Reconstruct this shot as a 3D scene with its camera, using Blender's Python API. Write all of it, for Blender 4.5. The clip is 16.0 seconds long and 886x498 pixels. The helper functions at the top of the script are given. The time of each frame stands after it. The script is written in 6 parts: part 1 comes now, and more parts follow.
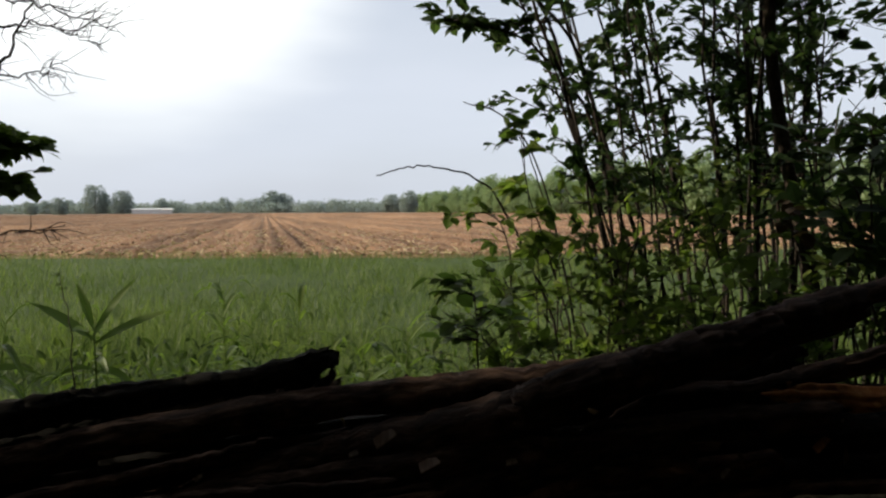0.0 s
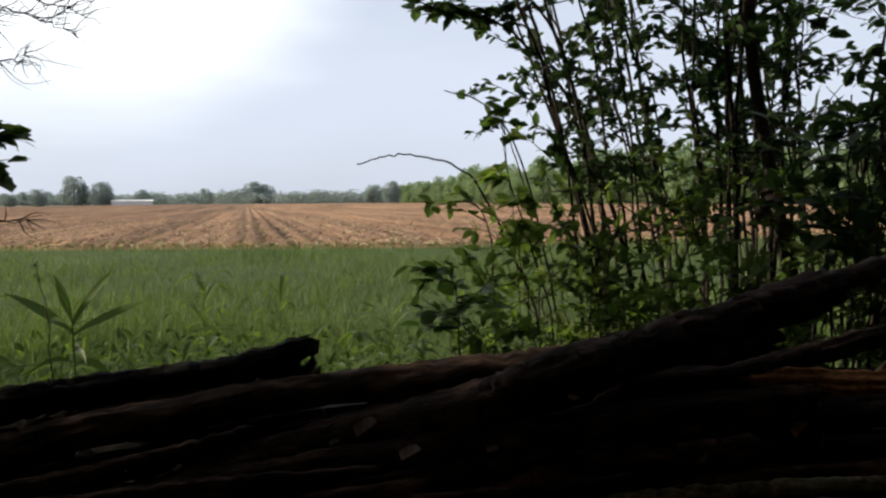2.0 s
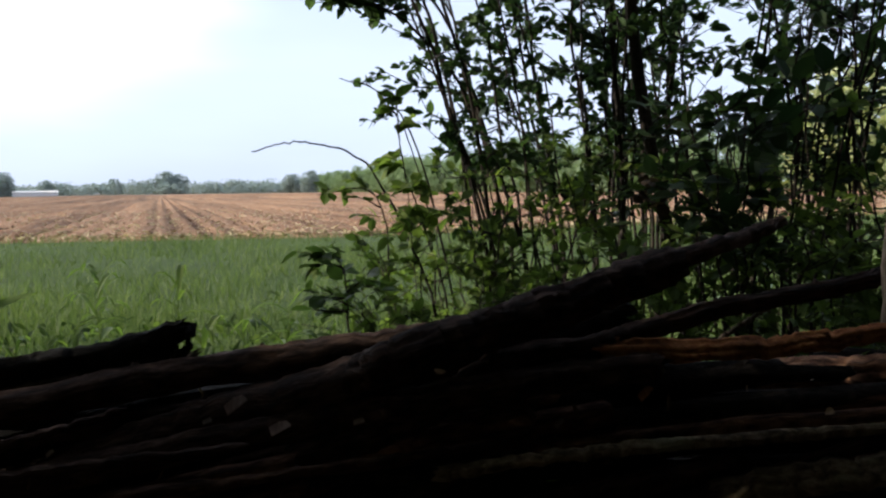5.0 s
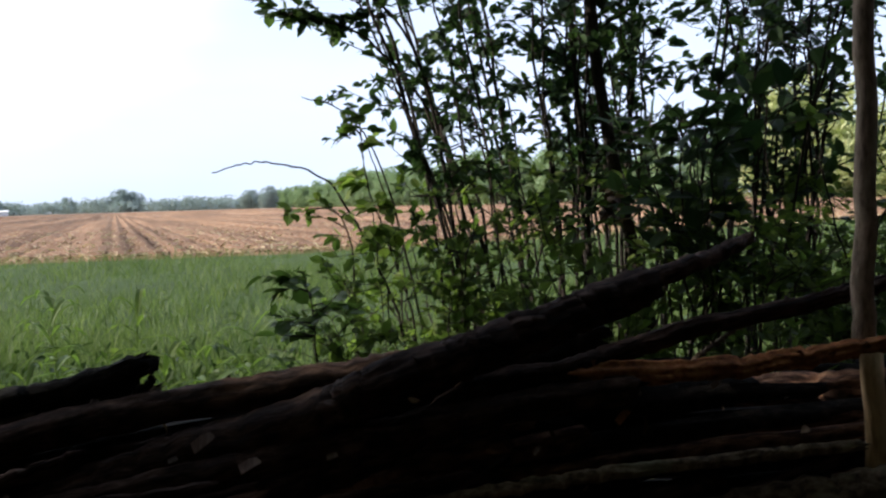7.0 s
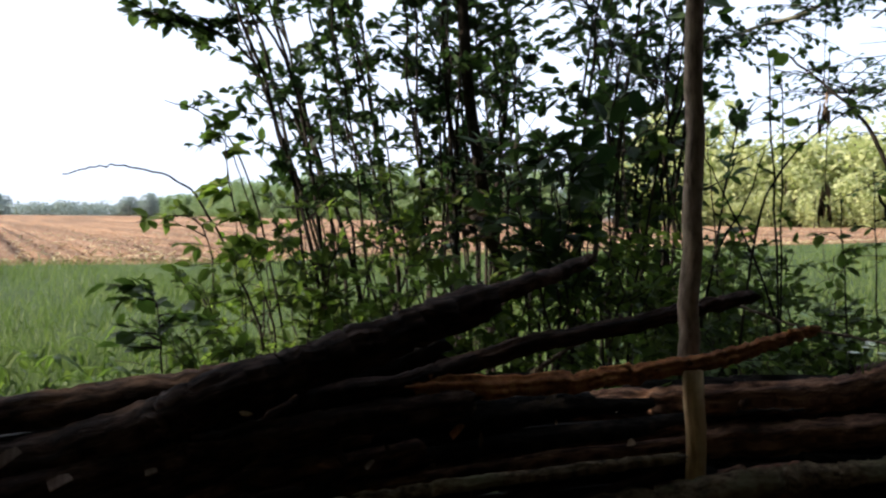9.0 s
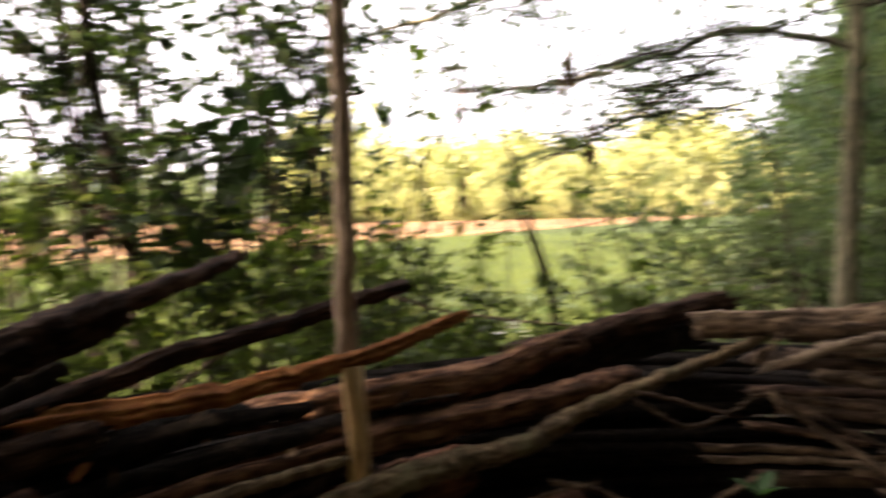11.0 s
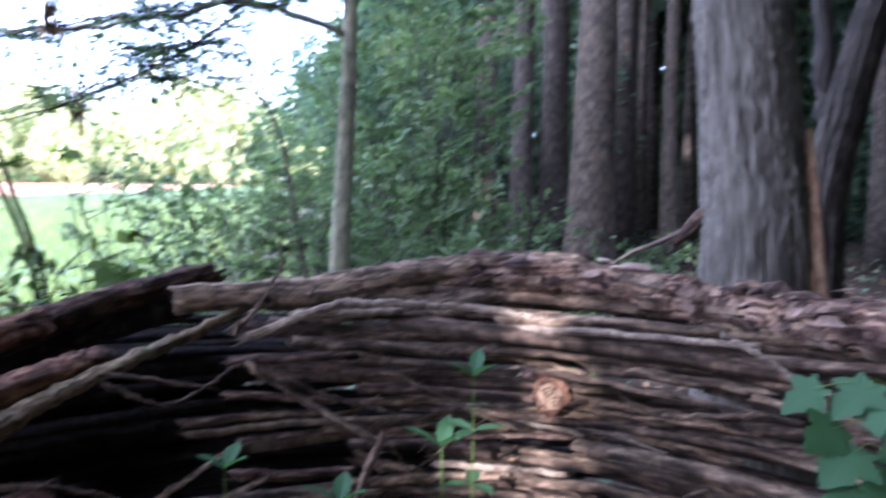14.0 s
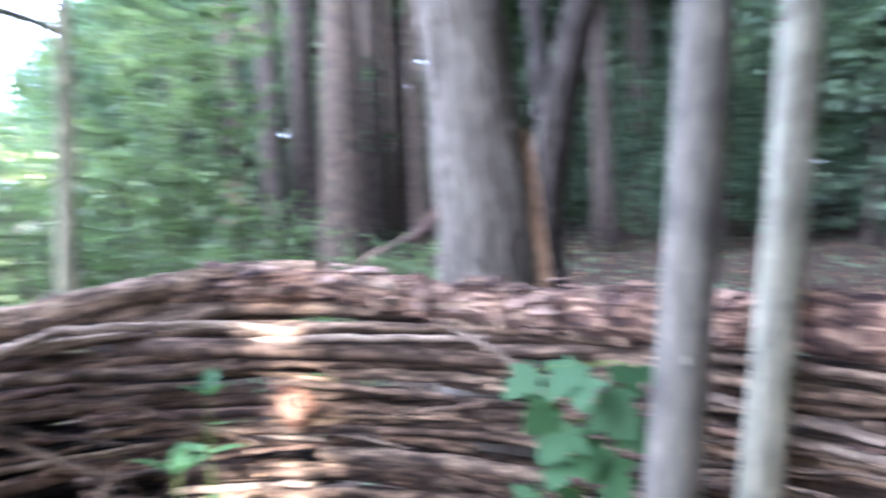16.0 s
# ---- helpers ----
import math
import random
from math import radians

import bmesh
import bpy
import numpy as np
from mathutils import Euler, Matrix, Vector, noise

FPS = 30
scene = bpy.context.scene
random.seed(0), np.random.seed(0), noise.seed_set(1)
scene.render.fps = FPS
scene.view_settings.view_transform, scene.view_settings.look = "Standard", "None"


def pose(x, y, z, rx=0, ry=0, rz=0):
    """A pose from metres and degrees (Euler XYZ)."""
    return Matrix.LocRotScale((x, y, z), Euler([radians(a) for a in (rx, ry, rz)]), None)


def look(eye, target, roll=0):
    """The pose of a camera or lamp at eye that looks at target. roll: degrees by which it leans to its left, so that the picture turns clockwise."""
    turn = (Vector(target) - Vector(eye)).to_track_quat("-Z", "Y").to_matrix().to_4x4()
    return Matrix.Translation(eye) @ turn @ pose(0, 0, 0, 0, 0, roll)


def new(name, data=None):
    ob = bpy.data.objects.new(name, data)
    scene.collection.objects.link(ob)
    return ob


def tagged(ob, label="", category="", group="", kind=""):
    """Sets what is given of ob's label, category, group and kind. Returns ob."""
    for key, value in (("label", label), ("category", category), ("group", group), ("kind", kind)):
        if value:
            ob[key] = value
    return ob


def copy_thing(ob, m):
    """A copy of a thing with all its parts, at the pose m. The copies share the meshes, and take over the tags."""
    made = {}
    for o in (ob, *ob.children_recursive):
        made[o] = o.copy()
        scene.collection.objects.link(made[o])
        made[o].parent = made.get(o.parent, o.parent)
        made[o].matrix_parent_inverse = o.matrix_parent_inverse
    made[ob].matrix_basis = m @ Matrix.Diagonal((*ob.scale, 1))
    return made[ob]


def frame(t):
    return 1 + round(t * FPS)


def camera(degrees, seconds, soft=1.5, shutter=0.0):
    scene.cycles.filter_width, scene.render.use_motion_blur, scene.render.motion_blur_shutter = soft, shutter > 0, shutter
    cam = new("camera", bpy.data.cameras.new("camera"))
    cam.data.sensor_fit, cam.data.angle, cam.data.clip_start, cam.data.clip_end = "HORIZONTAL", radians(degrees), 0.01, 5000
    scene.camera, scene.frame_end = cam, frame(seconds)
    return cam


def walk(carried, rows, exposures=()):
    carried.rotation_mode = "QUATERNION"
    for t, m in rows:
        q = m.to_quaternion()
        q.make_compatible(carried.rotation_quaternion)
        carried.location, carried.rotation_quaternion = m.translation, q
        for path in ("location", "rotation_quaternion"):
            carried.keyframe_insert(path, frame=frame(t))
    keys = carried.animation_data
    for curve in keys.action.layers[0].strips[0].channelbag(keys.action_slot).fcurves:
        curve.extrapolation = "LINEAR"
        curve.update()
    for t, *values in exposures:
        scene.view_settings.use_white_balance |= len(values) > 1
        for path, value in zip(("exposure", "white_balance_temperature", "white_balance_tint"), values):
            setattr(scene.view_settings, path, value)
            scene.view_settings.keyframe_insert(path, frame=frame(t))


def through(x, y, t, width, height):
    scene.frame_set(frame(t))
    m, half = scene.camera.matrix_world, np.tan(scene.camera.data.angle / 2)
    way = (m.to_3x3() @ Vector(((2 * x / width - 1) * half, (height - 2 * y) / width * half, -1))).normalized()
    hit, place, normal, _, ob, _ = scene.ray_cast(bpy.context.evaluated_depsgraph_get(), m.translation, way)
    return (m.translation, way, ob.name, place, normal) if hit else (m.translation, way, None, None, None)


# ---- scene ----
# The eye stands inside a low ring of stacked logs and sticks at a wood's edge, 1.25 m above the ground.
# x to the east (into the wood), y to the north (across the meadow and the ploughed field).
cam = camera(58.40, 16.0, soft=2.3, shutter=1.0)
# seconds, x, y, z, tilt, roll, turn
PATH = [
    (0, -0.000, 0.000, 1.250, 87.23, 0.26, -0.00),
    (0.5, -0.010, 0.002, 1.245, 87.21, 0.17, -0.12),
    (1, -0.005, 0.008, 1.242, 86.77, 0.48, -0.84),
    (1.5, -0.001, 0.009, 1.240, 86.22, 0.37, -0.69),
    (2, 0.007, 0.007, 1.242, 86.53, 0.46, -1.24),
    (2.5, 0.011, 0.009, 1.242, 86.56, 0.44, -2.00),
    (3, 0.008, 0.009, 1.239, 86.23, 0.25, -3.06),
    (3.5, 0.009, -0.005, 1.243, 86.39, -0.53, -2.90),
    (3.933, 0.042, -0.064, 1.236, 86.79, 0.20, -5.19),
    (4, 0.042, -0.064, 1.236, 86.73, 0.20, -5.37),
    (4.067, 0.042, -0.064, 1.236, 86.67, 0.20, -5.55),
    (4.2, 0.059, -0.081, 1.230, 86.44, 0.57, -6.30),
    (6.3, 0.132, -0.033, 1.231, 85.42, 1.06, -7.76),
    (6.5, 0.120, -0.028, 1.238, 86.38, 1.34, -8.47),
    (7, 0.098, -0.031, 1.255, 86.55, 1.72, -9.89),
    (7.5, 0.098, -0.030, 1.267, 86.96, 1.51, -10.87),
    (7.933, 0.132, -0.018, 1.260, 86.53, 0.48, -16.03),
    (8, 0.132, -0.018, 1.260, 86.39, 0.48, -16.31),
    (8.067, 0.132, -0.018, 1.260, 86.25, 0.48, -16.59),
    (8.2, 0.176, -0.052, 1.263, 86.74, -0.00, -16.60),
    (10.3, 0.223, -0.030, 1.208, 87.92, 1.67, -26.11),
    (10.433, 0.261, 0.001, 1.216, 87.68, 1.63, -28.94),
    (10.5, 0.261, 0.001, 1.216, 87.54, 1.63, -30.17),
    (10.567, 0.261, 0.001, 1.216, 87.40, 1.63, -31.39),
    (10.933, 0.299, 0.092, 1.225, 87.37, 1.17, -40.95),
    (11, 0.299, 0.092, 1.225, 87.48, 1.17, -42.42),
    (11.067, 0.299, 0.092, 1.225, 87.58, 1.17, -43.89),
    (11.433, 0.338, 0.109, 1.218, 86.17, 1.07, -51.04),
    (11.5, 0.338, 0.109, 1.218, 86.17, 1.07, -52.04),
    (11.567, 0.338, 0.109, 1.218, 86.17, 1.07, -52.96),
    (11.933, 0.282, 0.091, 1.225, 86.28, 0.71, -57.04),
    (12, 0.282, 0.091, 1.225, 86.20, 0.71, -57.61),
    (12.067, 0.282, 0.091, 1.225, 86.12, 0.71, -58.16),
    (12.433, 0.273, 0.080, 1.254, 86.42, 0.53, -58.85),
    (12.5, 0.273, 0.080, 1.254, 86.12, 0.53, -59.41),
    (12.567, 0.273, 0.080, 1.254, 85.82, 0.53, -59.97),
    (12.933, 0.315, 0.047, 1.226, 85.67, -0.40, -63.45),
    (13, 0.315, 0.047, 1.226, 85.78, -0.40, -64.62),
    (13.067, 0.315, 0.047, 1.226, 85.89, -0.40, -65.79),
    (13.433, 0.370, 0.021, 1.231, 85.93, -0.39, -70.54),
    (13.5, 0.370, 0.021, 1.231, 85.71, -0.39, -71.41),
    (13.567, 0.370, 0.021, 1.231, 85.50, -0.39, -72.28),
    (13.933, 0.426, 0.019, 1.230, 84.90, -0.99, -74.79),
    (14, 0.426, 0.019, 1.230, 85.15, -0.99, -75.36),
    (14.067, 0.426, 0.019, 1.230, 85.39, -0.99, -75.93),
    (14.433, 0.489, 0.020, 1.223, 85.81, -0.49, -73.39),
    (14.5, 0.489, 0.020, 1.223, 85.59, -0.49, -74.62),
    (14.567, 0.489, 0.020, 1.223, 85.38, -0.49, -75.84),
    (14.933, 0.477, 0.015, 1.228, 85.88, 0.61, -79.55),
    (15, 0.477, 0.015, 1.228, 85.96, 0.61, -80.59),
    (15.067, 0.477, 0.015, 1.228, 86.04, 0.61, -81.63),
    (15.433, 0.472, -0.005, 1.235, 84.41, 1.19, -84.74),
    (15.5, 0.472, -0.005, 1.235, 84.90, 1.19, -85.03),
    (15.567, 0.472, -0.005, 1.235, 85.39, 1.19, -85.33),
    (15.933, 0.448, -0.051, 1.251, 85.16, 1.13, -90.60),
    (16, 0.448, -0.051, 1.251, 85.03, 1.13, -92.72),
]

EXPOSURES = [(0, 0.22, 6500, 6), (3.5, 0.4, 6000, 8), (7, 0.8, 5600, 9), (8, 0.85, 5600, 11), (10.3, 1.7, 6300, 6), (10.6, 1.95, 6500, 8), (11, 2.55, 7800, 20), (11.5, 2.78, 7400, 27), (12, 2.77, 5700, 26), (12.5, 2.9, 5150, 27), (13.3, 3.0, 4880, 27), (14.5, 3.85, 4700, 24), (15.5, 4.35, 4800, 21), (16, 4.8, 4950, 21)]
walk(cam, [(t, pose(x, y, z, rx, ry, rz)) for t, x, y, z, rx, ry, rz in PATH], EXPOSURES)

# ---- world and sun ----
SUN_AZ, SUN_EL = radians(-84), radians(22)  # azimuth from north towards east
world = bpy.data.worlds.new("world")
scene.world = world
world.use_nodes = True
wn = world.node_tree.nodes
wl = world.node_tree.links
wn.clear()
w_out = wn.new("ShaderNodeOutputWorld")
w_bg = wn.new("ShaderNodeBackground")
w_sky = wn.new("ShaderNodeTexSky")
w_sky.sky_type = "NISHITA"
w_sky.sun_disc = False
w_sky.sun_elevation = SUN_EL
w_sky.sun_rotation = SUN_AZ
w_sky.air_density, w_sky.dust_density, w_sky.ozone_density = 1.0, 3.0, 1.5
w_co = wn.new("ShaderNodeTexCoord")
w_map = wn.new("ShaderNodeMapping")
w_map.inputs["Scale"].default_value = (1.0, 1.0, 4.0)
w_no = wn.new("ShaderNodeTexNoise")
w_no.inputs["Scale"].default_value = 1.3
w_no.inputs["Detail"].default_value = 4.0
w_ra = wn.new("ShaderNodeMapRange")
w_ra.inputs["From Min"].default_value, w_ra.inputs["From Max"].default_value = 0.3, 0.7
w_ra.inputs["To Min"].default_value, w_ra.inputs["To Max"].default_value = 0.70, 0.95
w_mix = wn.new("ShaderNodeMix")
w_mix.data_type = "RGBA"
w_mix.inputs[7].default_value = (5.9, 6.2, 7.15, 1.0)  # thin cloud
wl.new(w_co.outputs["Generated"], w_map.inputs["Vector"])
wl.new(w_map.outputs["Vector"], w_no.inputs["Vector"])
wl.new(w_no.outputs["Fac"], w_ra.inputs["Value"])
wl.new(w_ra.outputs["Result"], w_mix.inputs[0])
wl.new(w_sky.outputs["Color"], w_mix.inputs[6])
# a brighter bank of cloud in the north-west
w_dot = wn.new("ShaderNodeVectorMath")
w_dot.operation = "DOT_PRODUCT"
CLOUD_AZ, CLOUD_EL = radians(-29), radians(34)
w_dot.inputs[1].default_value = (math.sin(CLOUD_AZ) * math.cos(CLOUD_EL), math.cos(CLOUD_AZ) * math.cos(CLOUD_EL), math.sin(CLOUD_EL))
w_add = wn.new("ShaderNodeMath")
w_add.operation = "MULTIPLY_ADD"
w_add.inputs[1].default_value, w_add.inputs[2].default_value = 0.10, -0.05
w_sum = wn.new("ShaderNodeMath")
w_edge = wn.new("ShaderNodeMapRange")
w_edge.interpolation_type = "SMOOTHSTEP"
w_edge.inputs["From Min"].default_value, w_edge.inputs["From Max"].default_value = 0.855, 0.93
w_bank = wn.new("ShaderNodeMix")
w_bank.data_type = "RGBA"
w_bank.inputs[7].default_value = (10.2, 10.2, 10.4, 1.0)
wl.new(w_co.outputs["Generated"], w_dot.inputs[0])
wl.new(w_no.outputs["Fac"], w_add.inputs[0])
wl.new(w_dot.outputs["Value"], w_sum.inputs[0])
wl.new(w_add.outputs["Value"], w_sum.inputs[1])
wl.new(w_sum.outputs["Value"], w_edge.inputs["Value"])
wl.new(w_edge.outputs["Result"], w_bank.inputs[0])
wl.new(w_mix.outputs[2], w_bank.inputs[6])
wl.new(w_bank.outputs[2], w_bg.inputs["Color"])
w_bg.inputs["Strength"].default_value = 0.11
wl.new(w_bg.outputs["Background"], w_out.inputs["Surface"])

sun_data = bpy.data.lights.new("sun", "SUN")
sun_data.energy, sun_data.angle, sun_data.color = 4.6, radians(0.6), (1.0, 0.87, 0.67)
sun = new("sun", sun_data)
to_sun = Vector((math.sin(SUN_AZ) * math.cos(SUN_EL), math.cos(SUN_AZ) * math.cos(SUN_EL), math.sin(SUN_EL)))
sun.matrix_world = look(to_sun * 30, (0, 0, 0))


# ---- materials ----
def shader(name, rough=0.8, spec=0.3):
    mat = bpy.data.materials.new(name)
    mat.use_nodes = True
    nt = mat.node_tree
    bsdf = nt.nodes["Principled BSDF"]
    bsdf.inputs["Roughness"].default_value = rough
    bsdf.inputs["Specular IOR Level"].default_value = spec
    return mat, nt, bsdf


def ramp(nt, source, stops):
    node = nt.nodes.new("ShaderNodeValToRGB")
    while len(node.color_ramp.elements) < len(stops):
        node.color_ramp.elements.new(0.5)
    for el, (at, col) in zip(node.color_ramp.elements, stops):
        el.position, el.color = at, (*col, 1)
    nt.links.new(source, node.inputs["Fac"])
    return node.outputs["Color"]


def noise_tex(nt, coord, scale, detail=4.0, rough=0.6, stretch=None):
    if stretch:
        mp = nt.nodes.new("ShaderNodeMapping")
        mp.inputs["Scale"].default_value = stretch
        nt.links.new(coord, mp.inputs["Vector"])
        coord = mp.outputs["Vector"]
    node = nt.nodes.new("ShaderNodeTexNoise")
    node.inputs["Scale"].default_value = scale
    node.inputs["Detail"].default_value = detail
    node.inputs["Roughness"].default_value = rough
    nt.links.new(coord, node.inputs["Vector"])
    return node.outputs["Fac"]


def mixed(nt, fac, a, b, mode="MIX"):
    node = nt.nodes.new("ShaderNodeMix")
    node.data_type = "RGBA"
    node.blend_type = mode
    for slot, v in ((0, fac), (6, a), (7, b)):
        if isinstance(v, (int, float)):
            node.inputs[slot].default_value = v
        elif isinstance(v, tuple):
            node.inputs[slot].default_value = (*v, 1)
        else:
            nt.links.new(v, node.inputs[slot])
    return node.outputs[2]


def bump(nt, bsdf, height, strength, distance):
    node = nt.nodes.new("ShaderNodeBump")
    node.inputs["Strength"].default_value = strength
    node.inputs["Distance"].default_value = distance
    nt.links.new(height, node.inputs["Height"])
    nt.links.new(node.outputs["Normal"], bsdf.inputs["Normal"])


def bark_mat(name, dark, mid, pale, moss=None, moss_at=0.6, along=1.0, rough=0.9, relief=0.006, patchy=0.75, tight=0.04, spec=0.2):
    """Bark or bare wood: streaks along the stem, blotches, random tint per piece."""
    mat, nt, bsdf = shader(name, rough, spec)
    uv = nt.nodes.new("ShaderNodeTexCoord").outputs["UV"]
    obj = nt.nodes.new("ShaderNodeTexCoord").outputs["Object"]
    streak = noise_tex(nt, uv, 9.0, 6.0, 0.65, (5.0, 3.0 * along, 1.0))
    blotch = noise_tex(nt, obj, 7.0, 3.0, 0.6)
    col = ramp(nt, streak, [(0.3 + tight, dark), (0.5, mid), (0.72 - tight, pale)])
    col = mixed(nt, patchy, col, ramp(nt, blotch, [(0.28, (0.3, 0.28, 0.28)), (0.5, (0.9, 0.88, 0.86)), (0.72, (1.45, 1.4, 1.32))]), "MULTIPLY")
    info = nt.nodes.new("ShaderNodeObjectInfo").outputs["Random"]
    col = mixed(nt, 0.8, col, ramp(nt, info, [(0.0, (0.62, 0.58, 0.56)), (0.5, (1.0, 0.98, 0.95)), (1.0, (1.35, 1.25, 1.12))]), "MULTIPLY")
    if moss:
        m = noise_tex(nt, obj, 3.2, 5.0, 0.7)
        f = ramp(nt, m, [(moss_at, (0, 0, 0)), (moss_at + 0.1, (1, 1, 1))])
        col = mixed(nt, f, col, moss)
    nt.links.new(col, bsdf.inputs["Base Color"])
    bump(nt, bsdf, streak, 0.9, relief)
    return mat


def leaf_mat(name, dark, mid, pale, through=0.35, rough=0.5):
    """Leaf blades, a tint for each blade, part of the light passing through."""
    mat, nt, bsdf = shader(name, rough, 0.25)
    geo = nt.nodes.new("ShaderNodeNewGeometry").outputs["Random Per Island"]
    obj = nt.nodes.new("ShaderNodeTexCoord").outputs["Object"]
    col = ramp(nt, geo, [(0.0, dark), (0.5, mid), (1.0, pale)])
    patch = noise_tex(nt, obj, 0.8, 2.0)
    col = mixed(nt, 0.7, col, ramp(nt, patch, [(0.3, (0.7, 0.75, 0.7)), (0.7, (1.3, 1.2, 1.0))]), "MULTIPLY")
    nt.links.new(col, bsdf.inputs["Base Color"])
    tr = nt.nodes.new("ShaderNodeBsdfTranslucent")
    nt.links.new(mixed(nt, 1.0, col, (1.3, 1.5, 0.85), "MULTIPLY"), tr.inputs["Color"])
    mx = nt.nodes.new("ShaderNodeMixShader")
    mx.inputs["Fac"].default_value = through
    nt.links.new(bsdf.outputs["BSDF"], mx.inputs[1])
    nt.links.new(tr.outputs["BSDF"], mx.inputs[2])
    nt.links.new(mx.outputs["Shader"], nt.nodes["Material Output"].inputs["Surface"])
    return mat


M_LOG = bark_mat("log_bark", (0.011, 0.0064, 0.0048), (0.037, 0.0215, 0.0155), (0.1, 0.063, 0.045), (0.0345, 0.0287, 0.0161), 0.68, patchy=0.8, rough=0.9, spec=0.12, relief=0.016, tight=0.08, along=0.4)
# near-black: bark of the dark logs, and painted shade for gaps and hollow
M_DARKLOG = bark_mat("dark_rot_and_shade_bark", (0.0055, 0.0044, 0.0038), (0.014, 0.0112, 0.0093), (0.034, 0.027, 0.022), rough=0.9, spec=0.15, relief=0.012, tight=0.08)
M_STICK = bark_mat("stick_bark", (0.027, 0.0187, 0.0126), (0.1, 0.071, 0.048), (0.26, 0.196, 0.14), relief=0.016, patchy=1.0, tight=0.09, along=0.45)
M_INNER = bark_mat("inner_stick_bark", (0.022, 0.015, 0.0105), (0.08, 0.055, 0.038), (0.21, 0.152, 0.109), relief=0.014, patchy=1.0, tight=0.08, along=0.45)
M_PALE = bark_mat("bare_weathered_wood", (0.0792, 0.0597, 0.0436), (0.172, 0.134, 0.101), (0.276, 0.228, 0.178), patchy=0.9, tight=0.07)
M_ORANGE = bark_mat("split_orange_wood", (0.07, 0.0245, 0.0105), (0.231, 0.091, 0.0315), (0.385, 0.189, 0.077))
M_REDBARK = bark_mat("flaking_red_brown_bark", (0.0173, 0.0101, 0.00867), (0.0686, 0.0412, 0.0296), (0.217, 0.154, 0.112), (0.159, 0.13, 0.0795), 0.62, along=0.35, relief=0.012, patchy=1.0, tight=0.1)
M_BROWNLOG = bark_mat("brown_log_bark", (0.027, 0.0142, 0.0093), (0.112, 0.057, 0.035), (0.28, 0.163, 0.102), (0.125, 0.088, 0.046), 0.64, along=0.4, relief=0.016, patchy=1.0, tight=0.09)
M_ROT = bark_mat("rotten_red_wood", (0.022, 0.0095, 0.006), (0.075, 0.034, 0.02), (0.17, 0.085, 0.05), along=0.4, relief=0.016, patchy=1.0)
M_MOSSLIMB = bark_mat("lichened_limb_bark", (0.05, 0.036, 0.02), (0.155, 0.115, 0.066), (0.30, 0.235, 0.15), (0.17, 0.15, 0.08), 0.58, relief=0.012, patchy=0.9, tight=0.08)
M_FLAKE = bark_mat("pinkish_grey_bark_flake", (0.09, 0.06, 0.047), (0.21, 0.15, 0.12), (0.36, 0.28, 0.225), along=0.4, patchy=0.9)
M_POST = bark_mat("post_bark", (0.13, 0.10, 0.075), (0.31, 0.245, 0.19), (0.46, 0.38, 0.30), along=0.5)
M_TAN = bark_mat("bare_tan_wood", (0.13, 0.08, 0.05), (0.26, 0.17, 0.11), (0.40, 0.29, 0.20), along=0.5)
M_POSTLOW = bark_mat("golden_post_wood", (0.27, 0.17, 0.075), (0.48, 0.34, 0.17), (0.62, 0.48, 0.28), along=0.3)
M_GREY = bark_mat("grey_tree_bark", (0.0694, 0.0604, 0.0483), (0.147, 0.132, 0.107), (0.24, 0.219, 0.181), along=0.09, relief=0.025, patchy=0.3, tight=0.07)
M_SMOOTH = bark_mat("smooth_sapling_bark", (0.063, 0.0605, 0.048), (0.111, 0.106, 0.085), (0.175, 0.167, 0.132), along=0.35, relief=0.005)
M_PALESMOOTH = bark_mat("pale_smooth_bark", (0.125, 0.124, 0.092), (0.22, 0.218, 0.162), (0.33, 0.323, 0.242), along=0.35, relief=0.005)
M_BROWN = bark_mat("brown_tree_bark", (0.021, 0.0168, 0.0132), (0.0708, 0.057, 0.0444), (0.147, 0.1236, 0.099), along=0.3, relief=0.02)
M_DARKBARK = bark_mat("dark_forked_bark", (0.015, 0.0125, 0.0105), (0.05, 0.042, 0.035), (0.105, 0.09, 0.075), along=0.3, relief=0.02)
M_TWIG = bark_mat("twig_bark", (0.011, 0.00935, 0.0077), (0.033, 0.0264, 0.022), (0.066, 0.055, 0.0468))
M_LEAF = leaf_mat("shrub_leaf", (0.02, 0.037, 0.02), (0.042, 0.069, 0.03), (0.086, 0.13, 0.047), 0.38)
M_HERB = leaf_mat("meadow_herb_leaf", (0.045, 0.07, 0.02), (0.075, 0.105, 0.03), (0.12, 0.155, 0.045), 0.4, 0.65)
M_LIGHTLEAF = leaf_mat("undergrowth_leaf", (0.0684, 0.1, 0.0273), (0.116, 0.16, 0.0421), (0.19, 0.242, 0.0652), 0.5, 0.65)
M_WEED = leaf_mat("weed_leaf", (0.068, 0.1062, 0.02975), (0.1105, 0.1615, 0.0425), (0.17, 0.221, 0.068), 0.45, 0.5)
M_FOREST = leaf_mat("wood_shrub_leaf", (0.085, 0.118, 0.064), (0.122, 0.16, 0.088), (0.17, 0.22, 0.122), 0.45, 0.75)
M_CANOPY = leaf_mat("forest_leaf", (0.0715, 0.104, 0.0728), (0.111, 0.159, 0.112), (0.163, 0.224, 0.153), 0.4, 0.8)
# leaves coloured extra pale: full sunlight is put into the base colour
M_SUNLEAF = leaf_mat("sun_paled_leaf", (0.28, 0.295, 0.15), (0.39, 0.40, 0.22), (0.48, 0.485, 0.29), 0.35, 0.7)
